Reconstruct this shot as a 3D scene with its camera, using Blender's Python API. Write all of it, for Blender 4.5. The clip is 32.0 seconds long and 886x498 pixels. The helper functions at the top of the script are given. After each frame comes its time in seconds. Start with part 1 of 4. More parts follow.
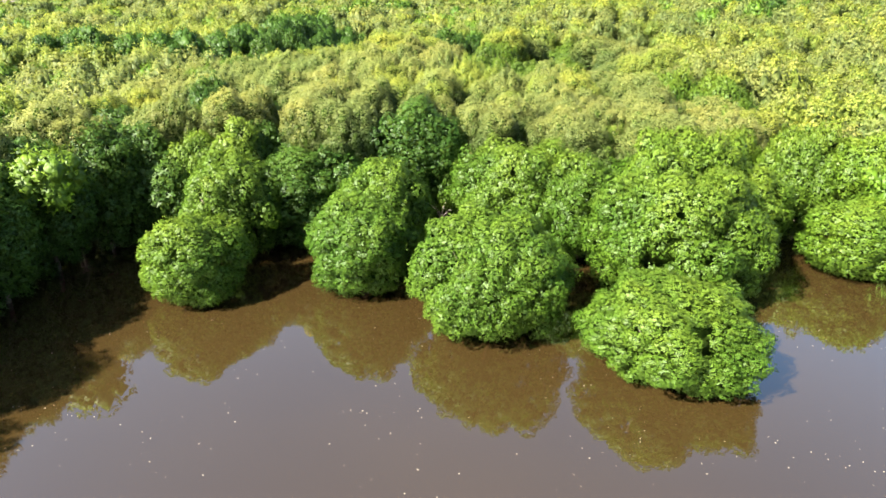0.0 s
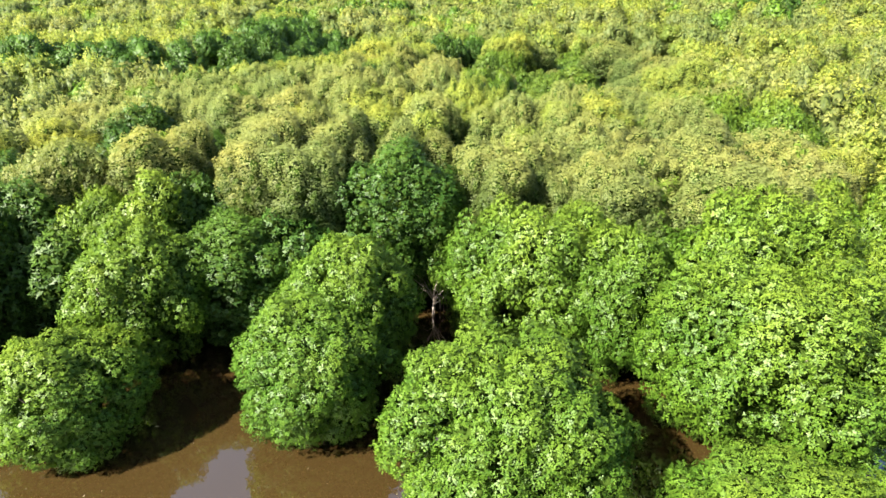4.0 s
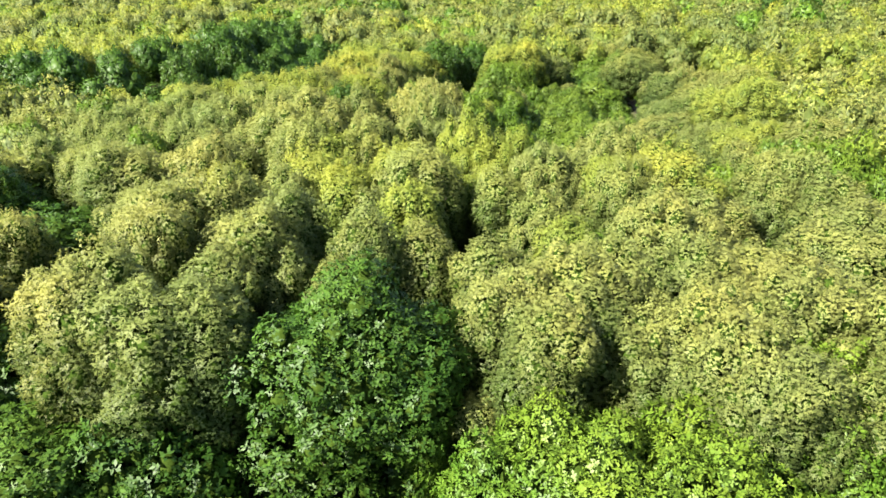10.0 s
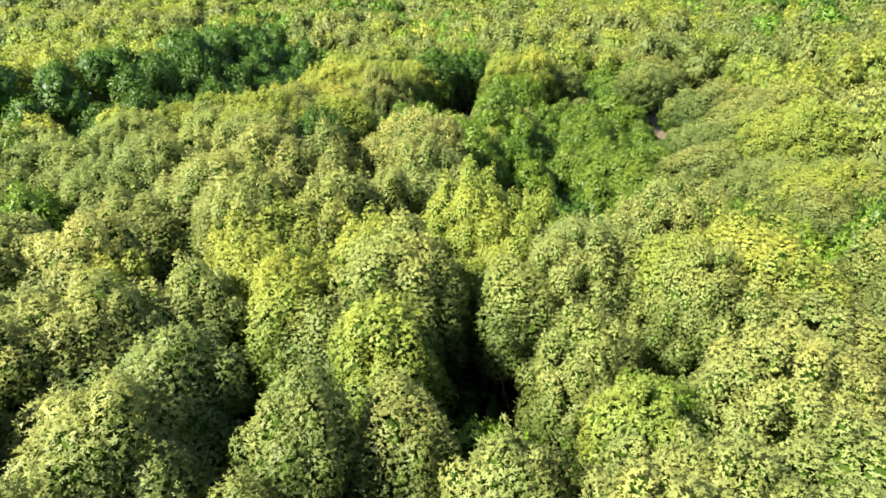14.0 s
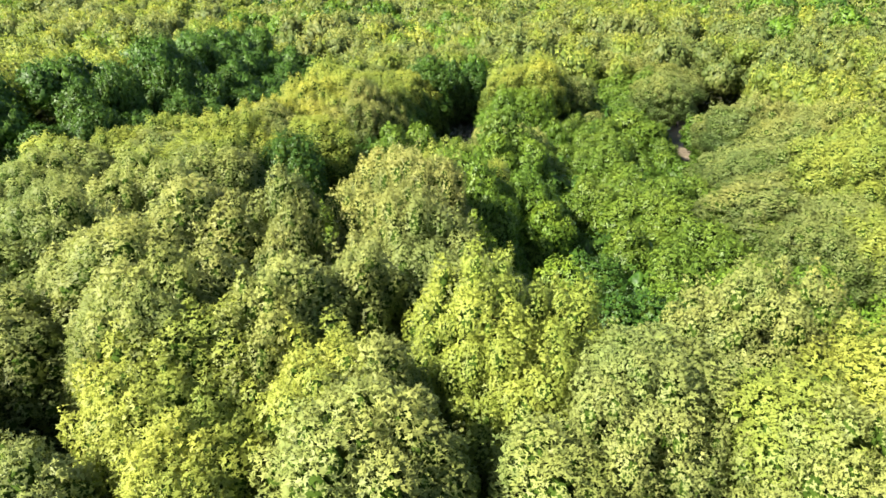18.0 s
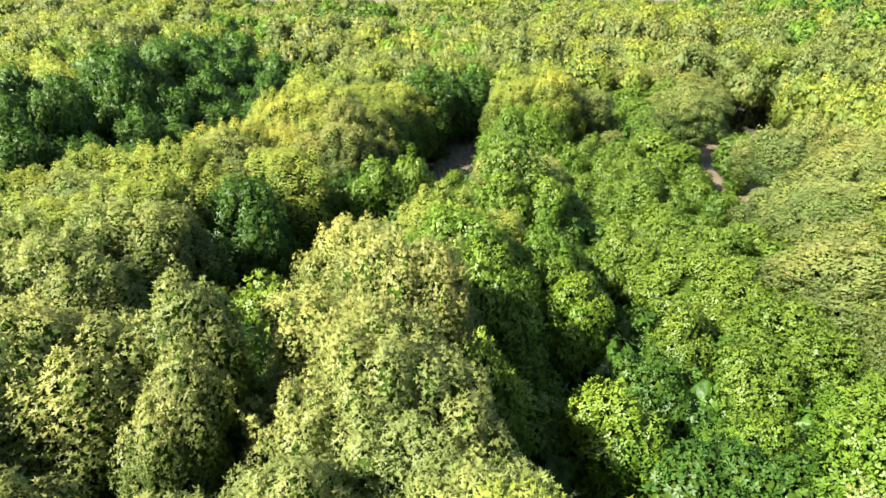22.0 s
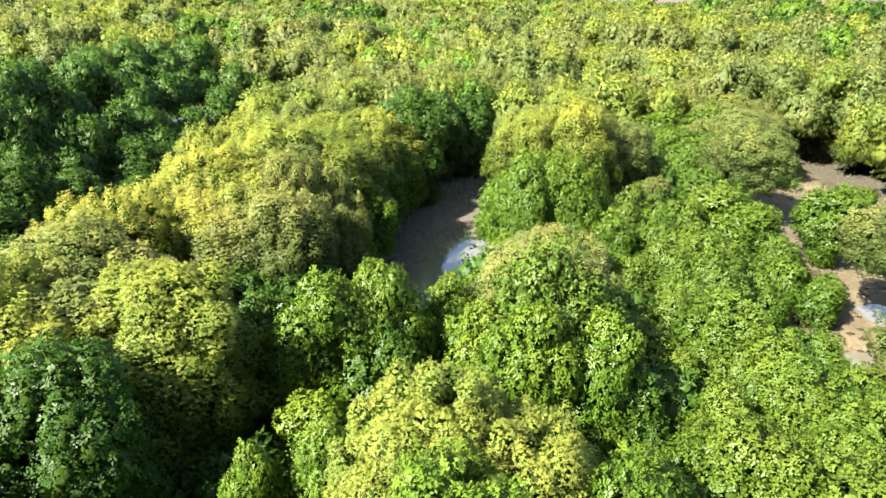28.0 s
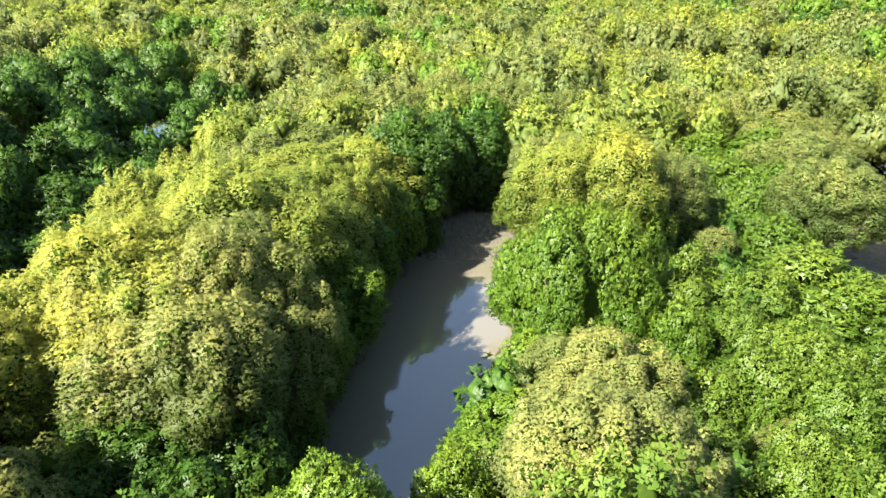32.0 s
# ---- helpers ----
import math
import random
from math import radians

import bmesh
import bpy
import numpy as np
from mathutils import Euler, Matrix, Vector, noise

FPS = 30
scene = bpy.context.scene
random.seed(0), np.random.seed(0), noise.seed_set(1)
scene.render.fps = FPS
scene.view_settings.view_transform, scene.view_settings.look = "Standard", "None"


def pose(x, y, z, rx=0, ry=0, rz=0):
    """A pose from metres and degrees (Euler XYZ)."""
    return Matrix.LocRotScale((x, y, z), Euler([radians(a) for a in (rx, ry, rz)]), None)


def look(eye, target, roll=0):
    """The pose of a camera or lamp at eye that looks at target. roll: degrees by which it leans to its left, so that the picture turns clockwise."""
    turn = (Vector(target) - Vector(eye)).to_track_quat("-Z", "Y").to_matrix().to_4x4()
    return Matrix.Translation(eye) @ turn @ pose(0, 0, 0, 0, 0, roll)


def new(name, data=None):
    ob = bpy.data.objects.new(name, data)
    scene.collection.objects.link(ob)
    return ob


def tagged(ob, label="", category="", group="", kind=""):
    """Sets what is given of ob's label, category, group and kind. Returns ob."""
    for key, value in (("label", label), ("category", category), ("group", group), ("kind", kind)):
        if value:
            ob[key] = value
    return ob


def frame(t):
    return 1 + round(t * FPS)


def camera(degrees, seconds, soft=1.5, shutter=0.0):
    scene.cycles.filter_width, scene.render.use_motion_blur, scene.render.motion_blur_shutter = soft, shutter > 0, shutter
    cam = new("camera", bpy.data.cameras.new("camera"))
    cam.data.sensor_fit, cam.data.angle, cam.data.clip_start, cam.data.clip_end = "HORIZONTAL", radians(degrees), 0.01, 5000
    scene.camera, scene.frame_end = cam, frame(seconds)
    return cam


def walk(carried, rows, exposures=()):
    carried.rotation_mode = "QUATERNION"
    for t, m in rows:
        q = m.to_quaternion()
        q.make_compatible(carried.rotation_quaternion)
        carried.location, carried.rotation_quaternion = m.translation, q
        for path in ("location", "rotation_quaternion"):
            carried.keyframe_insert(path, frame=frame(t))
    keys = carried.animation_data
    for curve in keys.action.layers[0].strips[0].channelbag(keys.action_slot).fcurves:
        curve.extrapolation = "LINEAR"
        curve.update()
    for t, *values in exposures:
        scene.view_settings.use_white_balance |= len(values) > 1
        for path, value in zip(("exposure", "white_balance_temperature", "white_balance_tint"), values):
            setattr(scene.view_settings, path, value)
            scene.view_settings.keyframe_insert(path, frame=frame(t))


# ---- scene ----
EXPOSURE = 2.50
cam = camera(67.1, 32.0, soft=1.5)
METRES, EYE, TILT, LEAN, TURN = 60.0, 12.0, -21.8, 0.0, 0.0
ROWS = [
    (0.0, 0.0, 0.0, 0.0, 0.0, 0.0, 0.0),
    (0.5, 0.0005, 0.0183, 0.0077, -0.01, 0.0, 0.0),
    (1.0, 0.001, 0.0366, 0.0154, -0.02, 0.0, 0.01),
    (1.5, 0.0015, 0.0548, 0.023, -0.04, -0.0, 0.02),
    (2.0, 0.002, 0.0729, 0.0306, -0.06, -0.0, 0.02),
    (2.5, 0.0027, 0.0909, 0.0382, -0.08, -0.02, 0.03),
    (3.0, 0.0032, 0.1086, 0.0457, -0.09, -0.04, 0.03),
    (3.5, 0.0037, 0.1259, 0.0529, -0.11, -0.08, 0.03),
    (5.5, 0.0056, 0.192, 0.0794, -0.17, -0.15, 0.05),
    (6.0, 0.0059, 0.208, 0.0857, -0.18, -0.15, 0.05),
    (6.5, 0.0061, 0.2238, 0.0918, -0.2, -0.17, 0.05),
    (7.0, 0.0064, 0.2395, 0.0978, -0.21, -0.17, 0.06),
    (7.5, 0.0067, 0.2552, 0.1036, -0.22, -0.18, 0.05),
    (8.0, 0.007, 0.2707, 0.1095, -0.25, -0.18, 0.06),
    (8.5, 0.0073, 0.2862, 0.1154, -0.27, -0.19, 0.07),
    (9.0, 0.0075, 0.3016, 0.1212, -0.3, -0.19, 0.07),
    (9.5, 0.0078, 0.3168, 0.1271, -0.32, -0.22, 0.09),
    (10.0, 0.0081, 0.3319, 0.133, -0.33, -0.21, 0.09),
    (10.5, 0.0083, 0.346, 0.1388, -0.34, -0.22, 0.1),
    (11.0, 0.0086, 0.3612, 0.1449, -0.37, -0.22, 0.12),
    (11.5, 0.0091, 0.3761, 0.1512, -0.4, -0.22, 0.09),
    (12.0, 0.0096, 0.3911, 0.1572, -0.4, -0.22, 0.11),
    (12.5, 0.0101, 0.406, 0.1633, -0.4, -0.23, 0.13),
    (13.0, 0.0104, 0.4207, 0.1694, -0.43, -0.21, 0.11),
    (13.5, 0.011, 0.4346, 0.175, -0.44, -0.21, 0.12),
    (14.0, 0.0114, 0.4479, 0.1804, -0.46, -0.2, 0.13),
    (14.5, 0.0118, 0.4604, 0.1854, -0.48, -0.19, 0.13),
    (16.5, 0.0127, 0.5078, 0.204, -0.56, -0.16, 0.19),
    (17.0, 0.013, 0.519, 0.2085, -0.58, -0.15, 0.2),
    (17.5, 0.0132, 0.53, 0.2129, -0.59, -0.14, 0.23),
    (18.0, 0.0135, 0.541, 0.2172, -0.6, -0.13, 0.24),
    (18.5, 0.0139, 0.5521, 0.2217, -0.62, -0.12, 0.25),
    (19.0, 0.0142, 0.5638, 0.2263, -0.63, -0.08, 0.25),
    (19.5, 0.0146, 0.576, 0.231, -0.64, -0.06, 0.27),
    (20.0, 0.015, 0.5888, 0.2358, -0.67, -0.03, 0.27),
    (20.5, 0.0154, 0.6016, 0.2408, -0.67, -0.03, 0.27),
    (21.0, 0.0159, 0.6147, 0.246, -0.68, -0.03, 0.29),
    (21.5, 0.0163, 0.6282, 0.2513, -0.7, -0.03, 0.29),
    (22.0, 0.0168, 0.6415, 0.2567, -0.72, -0.04, 0.29),
    (22.5, 0.0172, 0.6548, 0.2622, -0.74, -0.07, 0.3),
    (23.0, 0.0177, 0.6681, 0.2677, -0.76, -0.07, 0.33),
    (23.5, 0.0181, 0.6814, 0.274, -0.8, -0.08, 0.28),
    (24.0, 0.0184, 0.6947, 0.2804, -0.84, -0.05, 0.26),
    (24.5, 0.0185, 0.7081, 0.2867, -0.89, -0.0, 0.21),
    (25.0, 0.0186, 0.7218, 0.2923, -0.96, 0.05, 0.15),
    (25.5, 0.0188, 0.7357, 0.2977, -1.05, 0.07, 0.13),
    (27.5, 0.0195, 0.7958, 0.3187, -1.42, -0.06, 0.06),
    (28.0, 0.0197, 0.8108, 0.3243, -1.46, -0.14, 0.05),
    (28.5, 0.02, 0.8261, 0.3301, -1.48, -0.21, 0.05),
    (29.0, 0.0205, 0.8412, 0.336, -1.45, -0.28, 0.05),
    (29.5, 0.021, 0.8565, 0.3421, -1.41, -0.34, 0.06),
    (30.0, 0.0216, 0.8718, 0.3482, -1.36, -0.4, 0.06),
    (30.5, 0.0221, 0.8868, 0.3545, -1.3, -0.45, 0.07),
    (31.0, 0.0227, 0.9014, 0.3605, -1.24, -0.47, 0.09),
    (31.5, 0.0232, 0.915, 0.3662, -1.16, -0.48, 0.09),
    (32.0, 0.0238, 0.9278, 0.3716, -1.1, -0.46, 0.08),
]
walk(cam, [(t, pose(0, 0, EYE, TILT, LEAN, TURN) @ pose(METRES * x, METRES * y, METRES * z, 90 + pitch, roll, yaw)) for t, x, y, z, yaw, pitch, roll in ROWS], exposures=[(0.0, EXPOSURE + 0.05), (8.0, EXPOSURE - 0.14), (13.0, EXPOSURE - 0.28), (19.0, EXPOSURE - 0.30), (24.0, EXPOSURE - 0.08), (32.0, EXPOSURE - 0.1)])

# ---- world and sun ----
SUN_EL, SUN_AZ = 40.0, -128.0          # height of the sun; its bearing from the way ahead (minus: to the left)
world = bpy.data.worlds.new("world")
scene.world = world
world.use_nodes = True
wn = world.node_tree
wn.nodes.clear()
sky = wn.nodes.new("ShaderNodeTexSky")
sky.sky_type = "NISHITA"
sky.sun_disc = False
sky.sun_elevation = radians(SUN_EL)
sky.sun_rotation = radians(SUN_AZ)
sky.air_density, sky.dust_density, sky.ozone_density = 1.0, 1.5, 1.0
bg = wn.nodes.new("ShaderNodeBackground")
bg.inputs["Strength"].default_value = 0.056
wout = wn.nodes.new("ShaderNodeOutputWorld")
wn.links.new(sky.outputs[0], bg.inputs["Color"])
wn.links.new(bg.outputs[0], wout.inputs["Surface"])

sun = new("sun", bpy.data.lights.new("sun", "SUN"))
sun.data.energy = 4.8
sun.data.angle = radians(0.5)
sun.data.color = (1.0, 0.93, 0.80)
el, az = radians(SUN_EL), radians(SUN_AZ)
sun_way = Vector((math.sin(az) * math.cos(el), math.cos(az) * math.cos(el), math.sin(el)))
sun.matrix_world = look(sun_way * 200, (0, 0, 0))


# ---- materials ----
def material(name):
    m = bpy.data.materials.new(name)
    m.use_nodes = True
    nt = m.node_tree
    nt.nodes.clear()
    return m, nt, nt.nodes.new("ShaderNodeOutputMaterial")


def node(nt, kind, **values):
    n = nt.nodes.new(kind)
    for key, value in values.items():
        n.inputs[key].default_value = value
    return n


def ramp(nt, source, stops):
    n = nt.nodes.new("ShaderNodeValToRGB")
    cr = n.color_ramp
    while len(cr.elements) < len(stops):
        cr.elements.new(0.5)
    for e, (at, colour) in zip(cr.elements, stops):
        e.position, e.color = at, (*colour, 1)
    nt.links.new(source, n.inputs["Fac"])
    return n.outputs["Color"]


def mixed(nt, kind, fac, a, b):
    n = nt.nodes.new("ShaderNodeMix")
    n.data_type, n.blend_type = "RGBA", kind
    for socket, value in ((n.inputs[0], fac), (n.inputs[6], a), (n.inputs[7], b)):
        if hasattr(value, "is_linked"):
            nt.links.new(value, socket)
        else:
            socket.default_value = value
    return n.outputs[2]


def noise_of(nt, scale, detail=3.0, coords=None):
    n = node(nt, "ShaderNodeTexNoise", Scale=scale, Detail=detail)
    if coords is None:
        coords = nt.nodes.new("ShaderNodeNewGeometry").outputs["Position"]
    nt.links.new(coords, n.inputs["Vector"])
    return n.outputs["Fac"]


def leaf_material(name, dark, mid, light, lit_shoot, gloss=0.45, glow=0.3, clumps=0.0):
    """Leaves: colour from leaf to leaf, from tree to tree and over patches of a metre or two, paler at the tips for
    young shoots and for the light on the tops; light shines through. clumps: grain of the small clumps of leaves, for
    woods built of coarse leaves."""
    m, nt, out = material(name)
    geo = nt.nodes.new("ShaderNodeNewGeometry")
    info = nt.nodes.new("ShaderNodeObjectInfo")
    leaf = ramp(nt, geo.outputs["Random Per Island"], [(0.0, dark), (0.5, mid), (1.0, light)])
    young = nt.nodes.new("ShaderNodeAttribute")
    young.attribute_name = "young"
    col = mixed(nt, "MIX", young.outputs["Fac"], leaf, (*lit_shoot, 1))
    tree = ramp(nt, info.outputs["Random"], [(0.0, (0.86, 0.91, 0.90)), (0.5, (1, 1, 1)), (1.0, (1.07, 1.07, 1.0))])
    col = mixed(nt, "MULTIPLY", 1.0, col, tree)
    wide = ramp(nt, noise_of(nt, 0.09, 2.0), [(0.35, (0.84, 0.93, 0.9)), (0.65, (1.08, 1.04, 1.0))])
    col = mixed(nt, "MULTIPLY", 1.0, col, wide)
    big = ramp(nt, noise_of(nt, 0.55, 2.0), [(0.35, (0.82, 0.90, 0.9)), (0.65, (1.10, 1.06, 1.0))])
    col = mixed(nt, "MULTIPLY", 1.0, col, big)
    skin = node(nt, "ShaderNodeBsdfPrincipled", Roughness=gloss)
    skin.inputs["Specular IOR Level"].default_value = 0.28
    if clumps:
        fine = ramp(nt, noise_of(nt, clumps, 2.0), [(0.36, (0.72, 0.76, 0.72)), (0.64, (1.14, 1.12, 1.1))])
        col = mixed(nt, "MULTIPLY", 1.0, col, fine)
        bump = node(nt, "ShaderNodeBump", Strength=0.6, Distance=0.5 / clumps)
        nt.links.new(noise_of(nt, clumps, 2.0), bump.inputs["Height"])
        nt.links.new(bump.outputs[0], skin.inputs["Normal"])
    nt.links.new(col, skin.inputs["Base Color"])
    thin = nt.nodes.new("ShaderNodeBsdfTranslucent")
    warm = mixed(nt, "MULTIPLY", 1.0, col, (1.15, 1.22, 0.85, 1))
    nt.links.new(warm, thin.inputs["Color"])
    mix = nt.nodes.new("ShaderNodeMixShader")
    mix.inputs[0].default_value = glow
    nt.links.new(skin.outputs[0], mix.inputs[1])
    nt.links.new(thin.outputs[0], mix.inputs[2])
    nt.links.new(mix.outputs[0], out.inputs["Surface"])
    return m


def bark_material(name, a, b, shine=0.5):
    m, nt, out = material(name)
    col = ramp(nt, noise_of(nt, 9.0, 5.0), [(0.3, a), (0.7, b)])
    skin = node(nt, "ShaderNodeBsdfPrincipled", Roughness=0.85)
    skin.inputs["Specular IOR Level"].default_value = shine
    nt.links.new(col, skin.inputs["Base Color"])
    bump = node(nt, "ShaderNodeBump", Strength=0.5, Distance=0.02)
    nt.links.new(noise_of(nt, 30.0, 4.0), bump.inputs["Height"])
    nt.links.new(bump.outputs[0], skin.inputs["Normal"])
    nt.links.new(skin.outputs[0], out.inputs["Surface"])
    return m


TONES = {  # dark, middle and light leaves, young shoots with top light added, gloss, light let through
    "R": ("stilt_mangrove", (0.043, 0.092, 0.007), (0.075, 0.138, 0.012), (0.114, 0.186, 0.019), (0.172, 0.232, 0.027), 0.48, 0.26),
    # D: dark-leaved trees; also planted in shaded places, their shade put into the colour
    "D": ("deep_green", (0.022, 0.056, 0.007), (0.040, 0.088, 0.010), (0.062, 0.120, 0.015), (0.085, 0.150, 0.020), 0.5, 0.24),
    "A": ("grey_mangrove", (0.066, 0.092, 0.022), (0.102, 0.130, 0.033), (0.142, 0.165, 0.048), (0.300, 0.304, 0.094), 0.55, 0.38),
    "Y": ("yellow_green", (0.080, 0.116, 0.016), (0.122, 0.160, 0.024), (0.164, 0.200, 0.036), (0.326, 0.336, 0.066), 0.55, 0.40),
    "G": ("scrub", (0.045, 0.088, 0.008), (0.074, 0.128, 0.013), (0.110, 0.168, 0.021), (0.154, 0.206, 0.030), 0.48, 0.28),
}
LEAF = {k: leaf_material(v[0] + "_leaf", *v[1:]) for k, v in TONES.items()}
LEAF["B"] = LEAF["G"]


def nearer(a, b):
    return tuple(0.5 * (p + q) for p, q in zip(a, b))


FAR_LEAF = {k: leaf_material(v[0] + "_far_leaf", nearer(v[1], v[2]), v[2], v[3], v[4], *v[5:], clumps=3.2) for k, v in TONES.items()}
FAR_LEAF["B"] = FAR_LEAF["G"]
BARK = bark_material("grey_bark", (0.05, 0.04, 0.03), (0.16, 0.13, 0.10))
DRY = bark_material("dry_twig", (0.22, 0.18, 0.15), (0.40, 0.34, 0.30))
# dark cores behind the leaves: shade between the clumps put into the colour
INNER_SHADE = bark_material("inner_foliage_shade", (0.018, 0.036, 0.004), (0.036, 0.062, 0.008), 0.05)
BRUSH = bark_material("brown_brush", (0.10, 0.085, 0.055), (0.19, 0.165, 0.12))


def ground_material():
    m, nt, out = material("mud")
    fine = ramp(nt, noise_of(nt, 6.0, 6.0), [(0.25, (0.082, 0.066, 0.041)), (0.75, (0.160, 0.130, 0.084))])
    broad = ramp(nt, noise_of(nt, 0.35, 4.0), [(0.35, (0.65, 0.65, 0.65)), (0.7, (1.65, 1.62, 1.52))])
    col = mixed(nt, "MULTIPLY", 1.0, fine, broad)
    skin = node(nt, "ShaderNodeBsdfPrincipled", Roughness=0.55)
    nt.links.new(col, skin.inputs["Base Color"])
    bump = node(nt, "ShaderNodeBump", Strength=0.6, Distance=0.06)
    nt.links.new(noise_of(nt, 5.0, 6.0), bump.inputs["Height"])
    nt.links.new(bump.outputs[0], skin.inputs["Normal"])
    nt.links.new(skin.outputs[0], out.inputs["Surface"])
    return m


def water_material():
    """Turbid brown water: silt scatters the light, the surface mirrors the sky."""
    m, nt, out = material("silty_water")
    col = ramp(nt, noise_of(nt, 0.12, 3.0), [(0.3, (0.030, 0.0185, 0.0060)), (0.7, (0.036, 0.0225, 0.0075))])
    place = nt.nodes.new("ShaderNodeSeparateXYZ")
    nt.links.new(nt.nodes.new("ShaderNodeNewGeometry").outputs["Position"], place.inputs[0])
    inland = node(nt, "ShaderNodeMapRange")
    for key, value in (("From Min", 44.0), ("From Max", 54.0)):
        inland.inputs[key].default_value = value
    nt.links.new(place.outputs["Y"], inland.inputs["Value"])
    col = mixed(nt, "MIX", inland.outputs[0], col, (0.175, 0.160, 0.120, 1))      # the creek carries paler silt
    skin = node(nt, "ShaderNodeBsdfPrincipled", Roughness=0.03, IOR=1.33)
    skin.inputs["Specular IOR Level"].default_value = 1.0
    skin.inputs["Coat Weight"].default_value = 1.0
    skin.inputs["Coat Roughness"].default_value = 0.02
    skin.inputs["Coat IOR"].default_value = 2.0
    nt.links.new(col, skin.inputs["Base Color"])
    bump = node(nt, "ShaderNodeBump", Strength=0.05, Distance=0.05)
    nt.links.new(noise_of(nt, 1.6, 3.0), bump.inputs["Height"])
    nt.links.new(bump.outputs[0], skin.inputs["Normal"])
    nt.links.new(skin.outputs[0], out.inputs["Surface"])
    return m


MUD, WATER = ground_material(), water_material()


def plain(name, colour, rough=0.7):
    m, nt, out = material(name)
    tint = tuple(0.75 * c for c in colour)
    col = ramp(nt, noise_of(nt, 4.0, 4.0), [(0.3, tint), (0.7, colour)])
    skin = node(nt, "ShaderNodeBsdfPrincipled", Roughness=rough)
    nt.links.new(col, skin.inputs["Base Color"])
    nt.links.new(skin.outputs[0], out.inputs["Surface"])
    return m


# ---- plan: pond, creek, mudflat, ravine ----
BANK_X = [-80, -25, -18, -16.4, -15, -8, -5, 0, 5, 12, 16, 20, 60]
BANK_Y = [-30, 0, 17, 21, 28.6, 29.4, 31, 33, 33, 31, 33, 27, 20]
CREEK = [(-3.0, 69.0, 1.0), (-0.3, 73.5, 1.1), (1.4, 77.0, 1.8), (2.4, 80.5, 2.8), (2.6, 83.5, 2.3), (3.6, 89.0, 2.2), (4.9, 94.0, 1.5)]
FLAT = [(14.4, 71.4, 1.3), (15.5, 74.2, 2.4), (18.0, 77.5, 3.0), (20.5, 81.5, 3.2), (22.6, 85.5, 2.4), (23.3, 90.5, 1.8), (25.0, 95.0, 1.6)]
RAVINE = [(-50.0, 57.0, 0.6), (-34.0, 56.0, 0.6), (-20.0, 60.0, 0.6), (-15.6, 65.0, 0.6), (-12.3, 70.0, 0.6), (-11.3, 76.0, 0.6), (-10.9, 84.0, 0.6), (-10.7, 108.0, 0.5)]


def ridge_edge(y):
    """Where the left ridge falls off to the ravine."""
    return np.interp(y, [61, 66, 69, 75, 80, 88, 110], [-13.0, -12.5, -9.9, -9.0, -8.9, -8.3, -8.3])


def bank(x):
    return np.interp(x, BANK_X, BANK_Y)


def inside(line, x, y):
    """How far (x, y) lies outside a band given by points and half-widths; minus: within it."""
    best = np.full(np.shape(x), 1e9)
    for (ax, ay, ar), (bx, by, br) in zip(line, line[1:]):
        ex, ey = bx - ax, by - ay
        k = np.clip(((x - ax) * ex + (y - ay) * ey) / (ex * ex + ey * ey), 0, 1)
        best = np.minimum(best, np.hypot(x - ax - k * ex, y - ay - k * ey) - (ar + k * (br - ar)))
    return best


def mesh_object(name, verts, faces, mat, parent=None, label="", smooth=False):
    me = bpy.data.meshes.new(name)
    me.from_pydata(verts, [], faces)
    me.materials.append(mat)
    if smooth:
        me.polygons.foreach_set("use_smooth", [True] * len(me.polygons))
    ob = new(name, me)
    if parent:
        ob.parent = parent
    return tagged(ob, label)


def soup(name, leaves, cores, mat, inner):
    """A mesh of loose leaves, an array (n, corners, 7) of places, normals and paleness, and of the solid cores behind
    them, triangles (m, 3, 7).
    """
    sides = leaves.shape[1]
    n, m = len(leaves), len(cores)
    me = bpy.data.meshes.new(name)
    co = np.concatenate([leaves.reshape(-1, 7), cores.reshape(-1, 7)]).astype(np.float32)
    pale_top = np.ascontiguousarray(co[:, 6])
    co, normals = np.ascontiguousarray(co[:, :3]), np.ascontiguousarray(co[:, 3:6])
    me.vertices.add(len(co))
    me.vertices.foreach_set("co", co.ravel())
    me.loops.add(len(co))
    me.loops.foreach_set("vertex_index", np.arange(len(co), dtype=np.int32))
    me.polygons.add(n + m)
    starts = np.concatenate([np.arange(n) * sides, n * sides + np.arange(m) * 3]).astype(np.int32)
    totals = np.concatenate([np.full(n, sides), np.full(m, 3)]).astype(np.int32)
    me.polygons.foreach_set("loop_start", starts)
    me.polygons.foreach_set("loop_total", totals)
    me.materials.append(mat)
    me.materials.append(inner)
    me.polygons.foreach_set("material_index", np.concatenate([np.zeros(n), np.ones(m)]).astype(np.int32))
    me.update(calc_edges=True)
    soft = me.attributes.new("custom_normal", "FLOAT_VECTOR", "POINT")      # leaves shade as the crown they clothe
    soft.data.foreach_set("vector", normals.ravel())
    young = me.attributes.new("young", "FLOAT", "POINT")
    young.data.foreach_set("value", pale_top)
    return me


